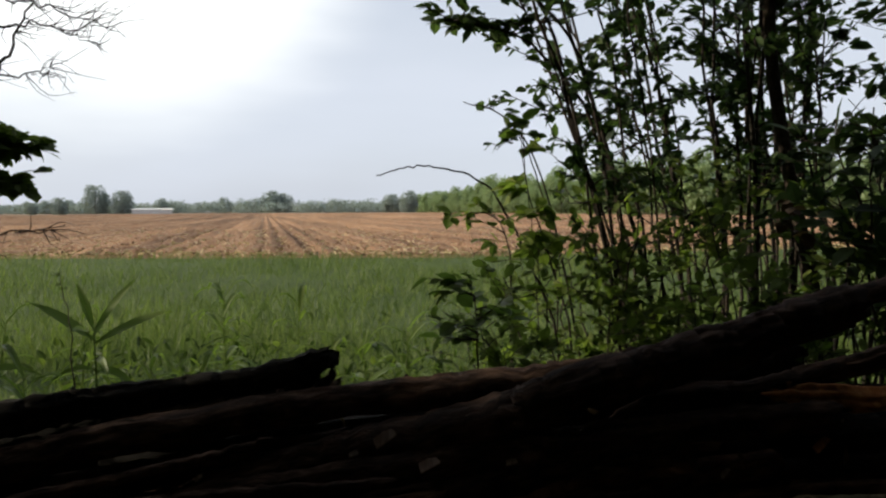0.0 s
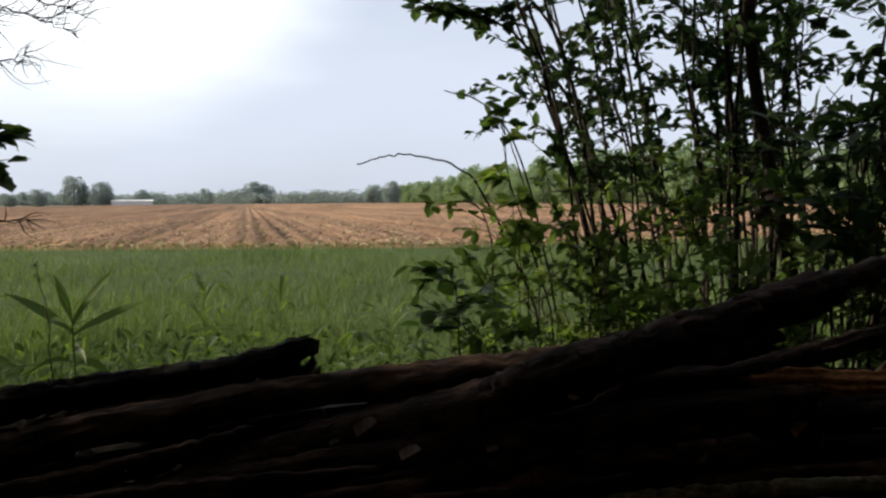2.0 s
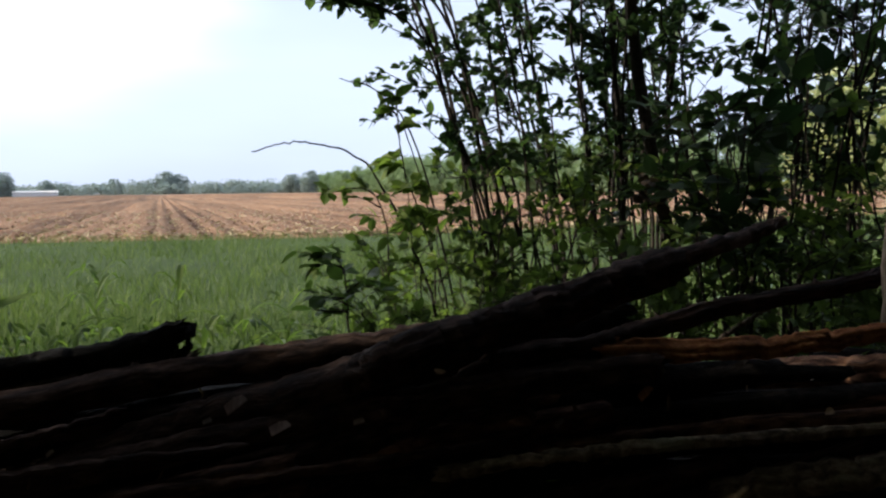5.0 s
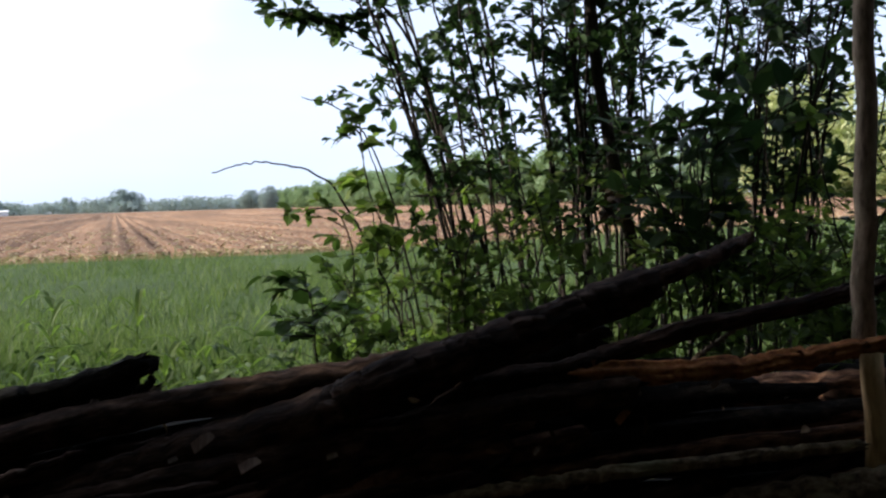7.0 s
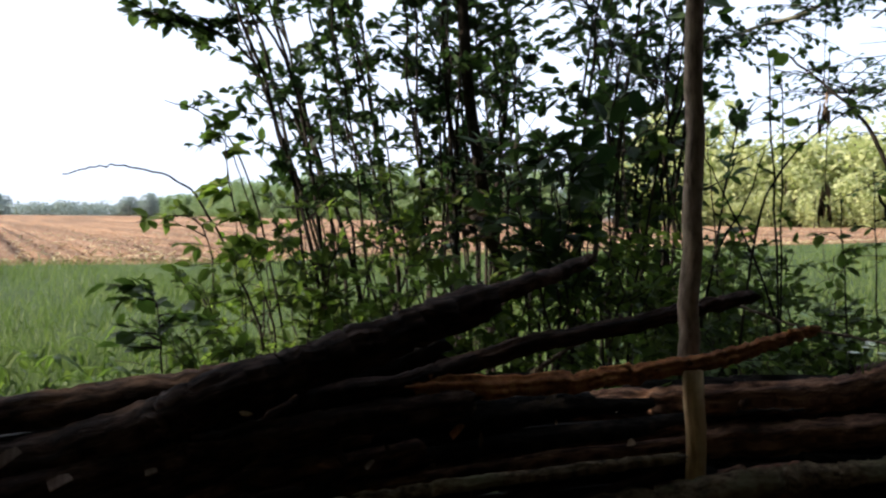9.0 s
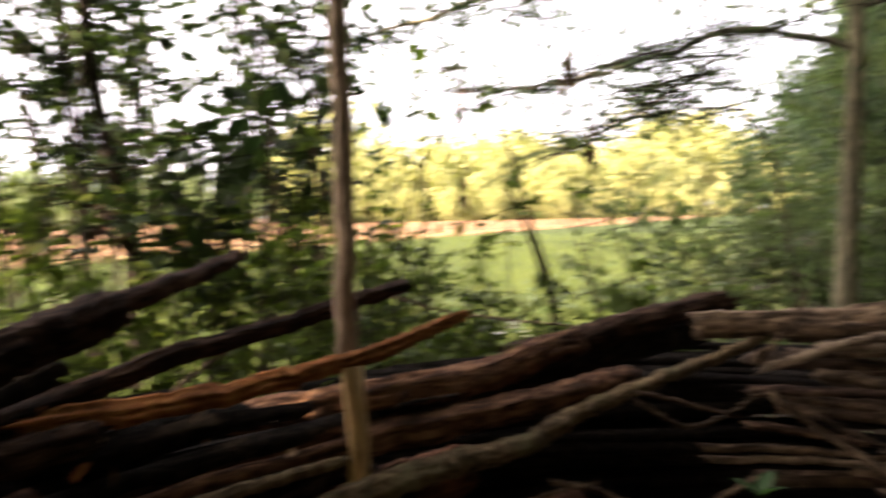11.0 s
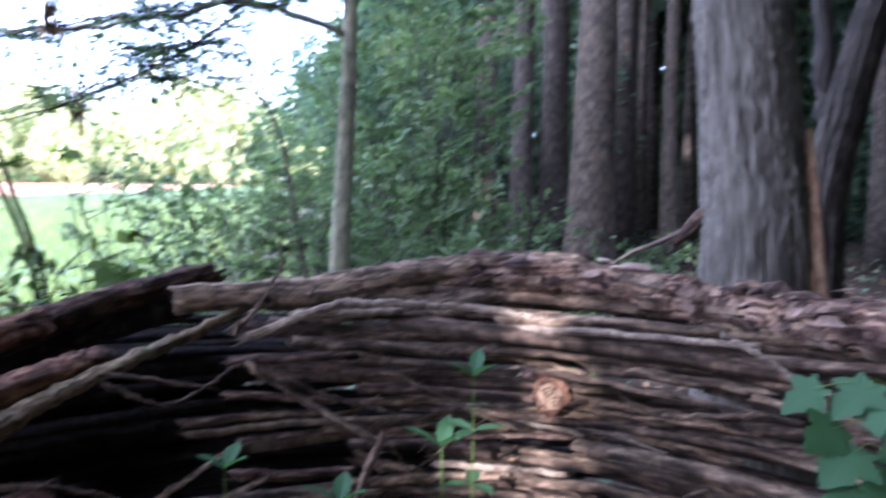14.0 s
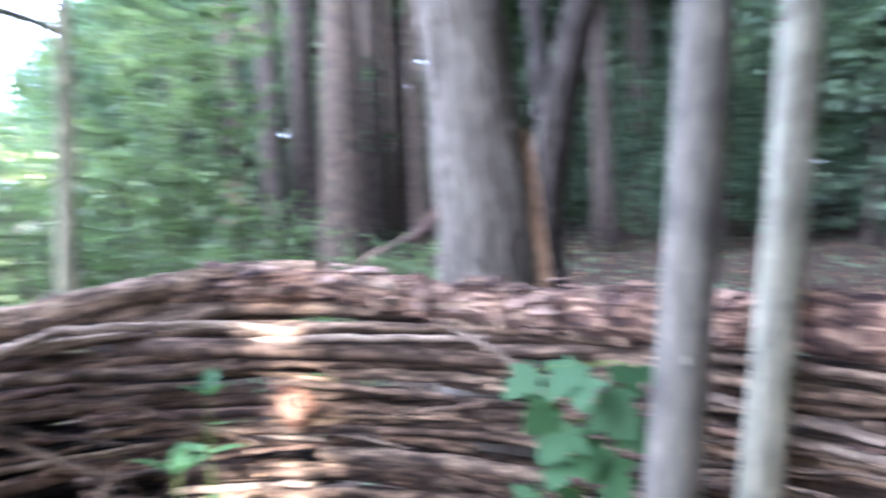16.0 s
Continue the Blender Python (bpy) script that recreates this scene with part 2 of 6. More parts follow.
# paler and cooler than near leaves: distance haze painted into the colour
M_FARLEAF = leaf_mat("hazed_wood_leaf", (0.19, 0.25, 0.15), (0.225, 0.29, 0.175), (0.26, 0.33, 0.20), 0.25, 0.8)
# the haze of the far distance is put into this grey-blue leaf colour
M_HAZELEAF = leaf_mat("haze_tinted_far_leaf", (0.25, 0.30, 0.31), (0.275, 0.325, 0.335), (0.30, 0.35, 0.36), 0.1, 0.9)
M_MAPLE = leaf_mat("maple_leaf", (0.02, 0.05, 0.02), (0.034, 0.078, 0.03), (0.055, 0.112, 0.044), 0.4, 0.7)
M_DEAD = leaf_mat("dead_leaf", (0.04, 0.025, 0.018), (0.10, 0.06, 0.035), (0.30, 0.20, 0.13), 0.15, 0.8)
M_GRASS = leaf_mat("meadow_grass", (0.068, 0.10, 0.032), (0.115, 0.16, 0.052), (0.18, 0.22, 0.082), 0.3, 0.6)
M_PETAL = leaf_mat("white_petal", (0.7, 0.7, 0.68), (0.78, 0.78, 0.75), (0.82, 0.82, 0.8), 0.3)


def ground_mat():
    mat, nt, bsdf = shader("earth_and_turf", 0.95, 0.1)
    pos = nt.nodes.new("ShaderNodeNewGeometry").outputs["Position"]
    fine = noise_tex(nt, pos, 14.0, 6.0, 0.7)
    wide = noise_tex(nt, pos, 0.35, 4.0, 0.6)
    turf = ramp(nt, fine, [(0.3, (0.03, 0.045, 0.016)), (0.6, (0.07, 0.10, 0.032)), (0.8, (0.12, 0.15, 0.06))])
    litter = ramp(nt, fine, [(0.3, (0.018, 0.013, 0.010)), (0.55, (0.055, 0.04, 0.028)), (0.8, (0.14, 0.10, 0.07))])
    soil = ramp(nt, fine, [(0.3, (0.13, 0.085, 0.055)), (0.6, (0.24, 0.165, 0.11)), (0.8, (0.40, 0.31, 0.22))])
    attr = nt.nodes.new("ShaderNodeAttribute")
    attr.attribute_name = "zone"
    sep = nt.nodes.new("ShaderNodeSeparateColor")
    nt.links.new(attr.outputs["Color"], sep.inputs["Color"])
    col = mixed(nt, sep.outputs["Red"], litter, turf)
    col = mixed(nt, sep.outputs["Green"], col, soil)
    col = mixed(nt, 0.6, col, ramp(nt, wide, [(0.3, (0.75, 0.75, 0.75)), (0.7, (1.2, 1.2, 1.2))]), "MULTIPLY")
    nt.links.new(col, bsdf.inputs["Base Color"])
    bump(nt, bsdf, fine, 0.8, 0.03)
    return mat


ROW_AZ = radians(-12.6)  # the plough rows run away in this direction


def field_mat():
    mat, nt, bsdf = shader("ploughed_soil", 0.95, 0.1)
    uv = nt.nodes.new("ShaderNodeTexCoord").outputs["UV"]  # across the rows, along the rows, in metres
    clod = noise_tex(nt, uv, 5.0, 8.0, 0.75)
    lanes = noise_tex(nt, uv, 1.0, 3.0, 0.6, (0.45, 0.012, 1.0))
    rows = noise_tex(nt, uv, 1.0, 4.0, 0.7, (1.32, 0.05, 1.0))
    straw = noise_tex(nt, uv, 11.0, 3.0, 0.5)
    col = ramp(nt, clod, [(0.3, (0.095, 0.055, 0.034)), (0.5, (0.265, 0.165, 0.102)), (0.7, (0.50, 0.36, 0.24))])
    col = mixed(nt, 0.8, col, ramp(nt, lanes, [(0.38, (0.5, 0.42, 0.37)), (0.62, (1.4, 1.28, 1.15))]), "MULTIPLY")
    col = mixed(nt, 0.7, col, ramp(nt, rows, [(0.35, (0.7, 0.66, 0.62)), (0.65, (1.2, 1.15, 1.1))]), "MULTIPLY")
    wide = noise_tex(nt, uv, 1.0, 3.0, 0.6, (0.05, 0.02, 1.0))
    col = mixed(nt, 0.8, col, ramp(nt, wide, [(0.35, (0.72, 0.68, 0.68)), (0.65, (1.12, 1.1, 1.05))]), "MULTIPLY")
    col = mixed(nt, ramp(nt, straw, [(0.58, (0, 0, 0)), (0.66, (0.8, 0.8, 0.8))]), col, (0.55, 0.46, 0.34))
    nt.links.new(col, bsdf.inputs["Base Color"])
    bump(nt, bsdf, clod, 1.0, 0.06)
    return mat


M_GROUND, M_FIELD = ground_mat(), field_mat()
M_CLOD = bark_mat("soil_clod", (0.14, 0.085, 0.055), (0.28, 0.18, 0.12), (0.48, 0.36, 0.25))
M_STUBBLE = leaf_mat("corn_stubble", (0.30, 0.22, 0.14), (0.48, 0.38, 0.26), (0.60, 0.50, 0.36), 0.1, 0.8)
M_WHITEWALL = bark_mat("white_sheet_metal", (0.80, 0.80, 0.79), (0.86, 0.86, 0.85), (0.90, 0.90, 0.89), rough=0.5, relief=0.001)


# ---- mesh helpers ----
rng = np.random.default_rng(7)


def make(name, verts, faces, mat, parent=None, label="", uvs=None, smooth=False):
    """One mesh object from arrays; under a parent it is a part."""
    me = bpy.data.meshes.new(name)
    me.from_pydata(verts if isinstance(verts, list) else verts.tolist(), [], faces if isinstance(faces, list) else faces.tolist())
    if uvs is not None:
        layer = me.uv_layers.new(name="UVMap")
        idx = np.empty(len(me.loops), dtype=np.int32)
        me.loops.foreach_get("vertex_index", idx)
        layer.data.foreach_set("uv", np.asarray(uvs, dtype=np.float32)[idx].ravel())
    if smooth:
        me.polygons.foreach_set("use_smooth", np.ones(len(me.polygons), dtype=bool))
    me.materials.append(mat)
    ob = new(name, me)
    if parent is not None:
        ob.parent = parent
    if label:
        ob["label"] = label
    return ob


def empty(name, at=(0, 0, 0)):
    ob = new(name)
    ob.location = at
    ob.empty_display_size = 0.1
    return ob


def spline(pts, n):
    """A smooth line through the points, n steps to a span."""
    p = np.asarray(pts, float)
    if len(p) == 2:
        return np.linspace(p[0], p[1], n * 2 + 1)
    q = np.vstack([2 * p[0] - p[1], p, 2 * p[-1] - p[-2]])
    out = []
    for i in range(1, len(q) - 2):
        for t in np.linspace(0, 1, n, endpoint=False):
            a, b, c, d = q[i - 1:i + 3]
            out.append(0.5 * (2 * b + (c - a) * t + (2 * a - 5 * b + 4 * c - d) * t * t + (3 * b - a - 3 * c + d) * t ** 3))
    out.append(p[-1])
    return np.array(out)


def tube(pts, r0, r1, sides=8, steps=4, rough=0.08, wobble=0.0, ragged=0.0, flare=0.0, bark=0.0):
    """A tapered, uneven stem along the points: vertices, faces, UV (turns, metres along)."""
    c = spline(pts, steps)
    n = len(c)
    if wobble:
        w = rng.normal(0, wobble, (n, 3))
        w[0] = w[-1] = 0
        c = c + w
    tan = np.gradient(c, axis=0)
    tan /= np.linalg.norm(tan, axis=1)[:, None] + 1e-9
    ref = np.array([0.0, 0.0, 1.0]) if abs(tan[:, 2]).mean() < 0.8 else np.array([1.0, 0.0, 0.0])
    a = np.cross(tan, ref)
    a /= np.linalg.norm(a, axis=1)[:, None] + 1e-9
    b = np.cross(a, tan)
    s = np.linspace(0, 1, n)
    rad = r0 + (r1 - r0) * s + flare * np.exp(-s * 9)
    ang = np.linspace(0, 2 * np.pi, sides, endpoint=False)
    drift = np.cumsum(rng.normal(0, 0.35, (n, sides)), axis=0)
    drift -= drift.mean(axis=0)
    lump = 1 + rough * (rng.normal(0, 0.6, (1, sides)) + rng.normal(0, 0.3, (n, sides)) + np.clip(drift, -1.2, 1.2) * 0.6)
    if bark:
        ridge = rng.normal(0, 1, (n + 6, sides))
        ridge = sum(ridge[k:k + n] for k in range(7)) / 2.6
        lump = lump + bark * np.where(ridge > 0, ridge, 1.6 * ridge)
    ring = rad[:, None] * np.clip(lump, 0.45, 1.7)
    v = c[:, None, :] + ring[..., None] * (np.cos(ang)[None, :, None] * a[:, None, :] + np.sin(ang)[None, :, None] * b[:, None, :])
    if ragged:
        v[-1] += tan[-1] * rng.normal(0, ragged, (sides, 1))
        v[0] -= tan[0] * rng.normal(0, ragged, (sides, 1))
    dist = np.concatenate([[0], np.cumsum(np.linalg.norm(np.diff(c, axis=0), axis=1))])
    uv = np.stack([np.broadcast_to(np.abs(np.linspace(-1, 1, sides))[None, :] * np.pi * max(r0, r1), (n, sides)),
                   np.broadcast_to(dist[:, None], (n, sides))], -1).reshape(-1, 2)
    v = v.reshape(-1, 3)
    faces = []
    for i in range(n - 1):
        for j in range(sides):
            k = (j + 1) % sides
            faces.append((i * sides + j, i * sides + k, (i + 1) * sides + k, (i + 1) * sides + j))
    faces.append(tuple(range(sides))[::-1])
    faces.append(tuple((n - 1) * sides + j for j in range(sides)))
    return v, faces, uv


def joined(pieces):
    """Several (verts, faces, uv) as one."""
    vs, fs, us, base = [], [], [], 0
    for v, f, u in pieces:
        vs.append(v)
        us.append(u)
        fs += [tuple(i + base for i in face) for face in f]
        base += len(v)
    return np.vstack(vs), fs, np.vstack(us)


OVATE = (np.array([(0, 0, 0), (0.28, 0.27, 0.06), (0.28, -0.27, 0.06), (0.65, 0.27, 0.03), (0.65, -0.27, 0.03), (1, 0, -0.1), (0.28, 0, 0), (0.65, 0, -0.03)], float),
         [(0, 6, 1), (0, 2, 6), (6, 7, 3, 1), (2, 4, 7, 6), (7, 5, 3), (4, 5, 7)])
CARD = (np.array([(0, 0, 0), (0.45, 0.42, 0.08), (1, 0.05, -0.08), (0.5, -0.4, 0.02)], float), [(0, 1, 2), (0, 2, 3)])
CLUMP = (np.array([(0, 0, 0), (0.3, 0.5, 0.1), (0.55, 0.2, 0), (1, 0.35, -0.12), (0.75, -0.1, 0.05), (0.8, -0.55, -0.1), (0.35, -0.25, 0.05)], float),
         [(0, 1, 2), (2, 3, 4), (0, 2, 4), (0, 4, 6), (4, 5, 6)])
BLADE = (np.array([(0, 0.5, 0), (0, -0.5, 0), (0.5, 0.35, 0.06), (0.5, -0.35, 0.06), (1, 0, 0.3)], float), [(0, 1, 3, 2), (2, 3, 4)])


def scatter(shape, pos, axis, normal, length, width):
    """Copies of a small blade shape: vertices and faces as arrays."""
    tv, tf = shape
    n = len(pos)
    axis = axis / (np.linalg.norm(axis, axis=1)[:, None] + 1e-9)
    side = np.cross(normal, axis)
    side /= np.linalg.norm(side, axis=1)[:, None] + 1e-9
    up = np.cross(axis, side)
    L = np.broadcast_to(np.asarray(length, float), (n,))[:, None, None]
    Wd = np.broadcast_to(np.asarray(width, float), (n,))[:, None, None]
    v = pos[:, None, :] + tv[None, :, 0:1] * L * axis[:, None, :] + tv[None, :, 1:2] * Wd * side[:, None, :] + tv[None, :, 2:3] * L * up[:, None, :]
    k = len(tv)
    faces = []
    for i in range(n):
        o = i * k
        faces += [tuple(q + o for q in f) for f in tf]
    return v.reshape(-1, 3), faces


def rand_dirs(n, flat=0.0):
    d = rng.normal(0, 1, (n, 3))
    d[:, 2] *= 1 - flat
    return d / np.linalg.norm(d, axis=1)[:, None]


# ---- ground ----
def field_edge(x):
    """The y at which the meadow meets the ploughed field."""
    return np.where(x < 0, 21.2 - 0.05 * x, 21.2 + 0.36 * x)


def build_ground():
    gx = np.unique(np.concatenate([np.linspace(-30, 60, 121), -30 - np.geomspace(1, 2500, 30), 60 + np.geomspace(1, 2500, 30)]))
    gy = np.unique(np.concatenate([np.linspace(-40, 40, 121), -40 - np.geomspace(1, 2500, 30), 40 + np.geomspace(1, 2500, 34)]))
    X, Y = np.meshgrid(gx, gy)
    near = np.exp(-(X ** 2 + Y ** 2) / 60.0 ** 2)
    Z = near * (0.05 * np.sin(X * 0.9 + 1) * np.cos(Y * 0.7) + 0.03 * np.sin(X * 2.1) * np.sin(Y * 1.9 + 2))
    Z = np.where(Y > field_edge(X) - 0.5, -0.02, Z)
    v = np.stack([X, Y, Z], -1).reshape(-1, 3)
    nx, ny = len(gx), len(gy)
    f = [(j * nx + i, j * nx + i + 1, (j + 1) * nx + i + 1, (j + 1) * nx + i) for j in range(ny - 1) for i in range(nx - 1)]
    ob = make("ground", v, f, M_GROUND, smooth=True)
    turf = np.clip((v[:, 1] - 1.6 - np.maximum(0, v[:, 0] - 2.5) * 0.42) / 1.5, 0, 1)
    soil = np.clip((v[:, 1] - field_edge(v[:, 0]) - 1) / 2, 0, 1)
    attr = ob.data.color_attributes.new("zone", "FLOAT_COLOR", "POINT")
    attr.data.foreach_set("color", np.stack([turf, soil, soil * 0, soil * 0 + 1], -1).astype(np.float32).ravel())
    tagged(ob, "earth and turf with leaf litter under the trees", "ground", kind="structure")


def build_field():
    ca, sa = math.cos(ROW_AZ), math.sin(ROW_AZ)
    us = np.arange(-75, 140, 0.19)
    ws = np.concatenate([np.linspace(0, 60, 61), 60 + np.geomspace(1, 430, 40)])
    U, Wv = np.meshgrid(us, ws)
    # the field's near edge follows the meadow
    x0, y0 = U * ca, -U * sa
    k = field_edge(x0) - y0
    for _ in range(4):
        k = (field_edge(x0 + sa * k) - y0) / ca
    X, Y = x0 + sa * (k + Wv), y0 + ca * (k + Wv)
    ph = U / 0.76 * 2 * np.pi
    Z = 0.09 + (0.055 + 0.04 * np.sin(U * 0.83 + 2 * np.sin(U * 0.21))) * np.sin(ph) + rng.normal(0, 0.034, U.shape)
    Z = np.where(Wv < 0.5, -0.03, Z)
    v = np.stack([X, Y, Z], -1).reshape(-1, 3)
    nu, nw = len(us), len(ws)
    f = [(j * nu + i, j * nu + i + 1, (j + 1) * nu + i + 1, (j + 1) * nu + i) for j in range(nw - 1) for i in range(nu - 1)]
    uv = np.stack([U, Wv], -1).reshape(-1, 2)
    ob = make("ploughed_field", v, f, M_FIELD, uvs=uv, smooth=True)
    tagged(ob, "ploughed brown field with straight furrows and corn residue", "field", kind="structure")
    # clods and stubble on the near strip
    n = 7000
    x = rng.uniform(-26, 50, n)
    d = rng.uniform(0, 1, n) ** 1.8 * 40
    y = field_edge(x) + 0.4 + d
    p = np.stack([x, y, np.full(n, 0.07) + rng.normal(0, 0.02, n)], 1)
    s = rng.uniform(0.03, 0.085, n)
    oc = (np.array([(1, 0, 0), (-0.9, 0.1, 0), (0, 1, 0), (0.1, -1, 0), (0, 0, 0.8), (0, 0, -0.5)], float),
          [(0, 2, 4), (2, 1, 4), (1, 3, 4), (3, 0, 4), (2, 0, 5), (1, 2, 5), (3, 1, 5), (0, 3, 5)])
    v, f = scatter(oc, p, rand_dirs(n, 0.6), np.tile((0.0, 0.0, 1.0), (n, 1)), s, s * rng.uniform(0.5, 1, n))
    tagged(make("soil_clods", v, f, M_CLOD), "brown clods of turned earth on the field", "soil", kind="stuff")
    n = 9000
    x = rng.uniform(-24, 48, n)
    d = rng.uniform(0, 1, n) ** 2.0 * 30
    p = np.stack([x, field_edge(x) + 0.1 + d, np.full(n, 0.10)], 1)
    v, f = scatter(CARD, p, rand_dirs(n, 0.75), rand_dirs(n) + (0, 0, 1.5), rng.uniform(0.12, 0.35, n), rng.uniform(0.03, 0.10, n))
    tagged(make("corn_residue", v, f, M_STUBBLE), "pale dry corn stalks scattered on the soil", "straw", kind="stuff")


build_ground()
build_field()


def build_grass():
    v_all, f_all, base = [], [], 0
    for n, near, far, h0, h1, w in ((34000, 2.2, 8.0, 0.2, 0.42, 0.005), (100000, 7.0, 42.0, 0.18, 0.4, 0.010)):
        az = rng.uniform(radians(-45), radians(70), n)
        d = np.sqrt(rng.uniform(near ** 2, far ** 2, n)) if near < 5 else near + (far - near) * rng.uniform(0, 1, n) ** 1.2
        x, y = np.sin(az) * d, np.cos(az) * d
        ok = (y > 2.3 + np.maximum(0, x - 3.5) * 0.5) & (y < field_edge(x) + 0.5)
        x, y, d = x[ok], y[ok], d[ok]
        m = len(x)
        lush = 0.75 + 0.25 * np.sin(x * 0.8 + 1.3) * np.sin(y * 0.6)
        p = np.stack([x, y, np.full(m, -0.03)], 1)
        ax = rng.normal(0, 0.33, (m, 3)) + (0, 0, 1)
        h = rng.uniform(h0, h1, m) * lush
        v, f = scatter(BLADE, p, ax, rand_dirs(m, 0.9), h, w * rng.uniform(0.6, 1.5, m))
        v_all.append(v)
        f_all += [tuple(i + base for i in q) for q in f]
        base += len(v)
    tagged(make("meadow_grass", np.vstack(v_all), f_all, M_GRASS), "tall green meadow grass between wood and field", "grass", kind="stuff")


build_grass()


# ---- trees and shrubs ----
rng = np.random.default_rng(101)
def crown(n, centre, radii, size, shape=CLUMP, flat=0.3, hollow=0.5, lumps=9):
    """Leaf clumps gathered in uneven masses."""
    lc = rand_dirs(lumps) * (np.array(radii) * 0.7)
    which = rng.integers(0, lumps, n)
    q = lc[which] + rand_dirs(n) * (rng.uniform(hollow, 1, (n, 1)) ** 0.6) * (np.array(radii) * rng.uniform(0.3, 0.55, (lumps, 1))[which])
    return scatter(shape, q + np.array(centre), rand_dirs(n, flat), rand_dirs(n) * 0.8 + (0, 0, 1.0), rng.uniform(0.6, 1.3, n) * size, rng.uniform(0.5, 1.0, n) * size)


def tree(name, at, height, r, crown_n, crown_r, leaf, leaf_size, bark, label, category="tree", bole=0.35, limbs=7, lumps=9, sink=0.0):
    """A tapered trunk with limbs and a leafy crown."""
    root = empty(name, at)
    top = np.array([0, 0, height])
    c = [np.array([0, 0, -0.15]), top * 0.35 + rng.normal(0, 0.05, 3), top * 0.7 + rng.normal(0, 0.12, 3), top]
    v, f, u = tube(c, r, r * 0.3, 10, 4, 0.06, flare=r * 0.5)
    make("trunk", v, f, bark, root, uvs=u, smooth=True)
    for i in range(limbs):
        s = bole + (1 - bole) * (i + rng.uniform(0, 0.6)) / limbs
        a = rng.uniform(0, 2 * np.pi)
        reach = crown_r[0] * rng.uniform(0.5, 0.95) * (1.1 - 0.5 * s)
        st = top * s
        en = st + np.array([math.cos(a) * reach, math.sin(a) * reach, reach * rng.uniform(0.2, 0.7)])
        mid = (st + en) / 2 + rng.normal(0, 0.1, 3) * reach * 0.4
        v, f, u = tube([st, mid, en], r * 0.35 * (1.15 - s * 0.6), r * 0.07, 6, 3, 0.08)
        make("limb", v, f, bark, root, uvs=u, smooth=True)
    v, f = crown(crown_n, top * (bole + 1.0) / 2 + np.array([0, 0, crown_r[2] * 0.15 - sink]), crown_r, leaf_size, lumps=lumps)
    make("crown", v, f, leaf, root)
    tagged(root, label, category)
    return root


def copies(ob, spots, group=""):
    if group:
        ob["group"] = group
    for x, y, s in spots:
        c = copy_thing(ob, pose(x, y, 0, 0, 0, float(rng.uniform(0, 360))))
        c.scale = (s, s, s * float(rng.uniform(0.9, 1.15)))


# the wood beyond the field: its edge draws nearer to the east
EDGE = "leafy green tree in the wood along the field"
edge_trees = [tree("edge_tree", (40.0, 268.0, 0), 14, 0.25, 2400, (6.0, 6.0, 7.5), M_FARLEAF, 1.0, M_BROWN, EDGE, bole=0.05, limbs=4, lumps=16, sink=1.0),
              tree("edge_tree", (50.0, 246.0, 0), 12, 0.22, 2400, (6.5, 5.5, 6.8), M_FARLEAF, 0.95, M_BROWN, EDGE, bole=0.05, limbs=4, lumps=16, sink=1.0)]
lp = np.array([(-58, 980), (-27, 700), (-8, 540), (9, 436), (19, 340), (27, 285), (37, 228), (50, 176), (66, 132), (88, 108), (112, 98)], float)
seg = np.concatenate([[0], np.cumsum(np.linalg.norm(np.diff(lp, axis=0), axis=1))])
spots = []
for row in range(3):
    d = seg[-1] - row * 3.0
    while d > 0:
        x, y = np.interp(d, seg, lp[:, 0]), np.interp(d, seg, lp[:, 1])
        spots.append((float(x + row * 7 + rng.normal(0, 1.2)), float(y + row * 4 + rng.normal(0, 1.5)), float(rng.uniform(0.62, 0.92))))
        d -= 6.0 + row + y * 0.014
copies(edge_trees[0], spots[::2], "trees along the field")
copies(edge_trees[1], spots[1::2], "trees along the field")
SUNNY = "yellow-green tree beyond the meadow, sunlight put into its pale leaf colour"
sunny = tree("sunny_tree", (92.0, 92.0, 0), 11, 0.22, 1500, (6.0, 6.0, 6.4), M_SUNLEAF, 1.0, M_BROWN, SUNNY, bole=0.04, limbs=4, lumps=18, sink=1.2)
spots = []
for row in range(3):
    for k in range(17):
        spots.append((68 + 6.5 * k + row * 6 + float(rng.normal(0, 1.2)), 101 - 4.7 * k + row * 6 + float(rng.normal(0, 1.6)), float(rng.uniform(0.65, 1.15)) + float(rng.uniform(0.0, 0.35)) * row))
for k in range(26):
    spots.append((64 + 4.2 * k + float(rng.normal(0, 0.8)), 98.5 - 3.1 * k + float(rng.normal(0, 0.8)), float(rng.uniform(0.3, 0.5))))
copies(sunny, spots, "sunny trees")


def far_line():
    """Rows of trees on the horizon, with haze put into their leaf colour."""
    v_all, f_all, base = [], [], 0
    for _ in range(230):
        a = radians(rng.uniform(-38, 3))
        d = rng.uniform(640, 980)
        h = rng.uniform(8, 14) * (1.0 if a > -0.33 else 0.8)
        wdt = rng.uniform(8, 18)
        v, f = crown(420, (math.sin(a) * d, math.cos(a) * d, h * 0.40), (wdt, wdt, h * 0.55), 1.7, lumps=10)
        v_all.append(v)
        f_all += [tuple(i + base for i in q) for q in f]
        base += len(v)
    tagged(make("far_tree_line", np.vstack(v_all), f_all, M_HAZELEAF), "line of distant trees on the horizon, haze put into their leaf colour", "far woods", kind="stuff")


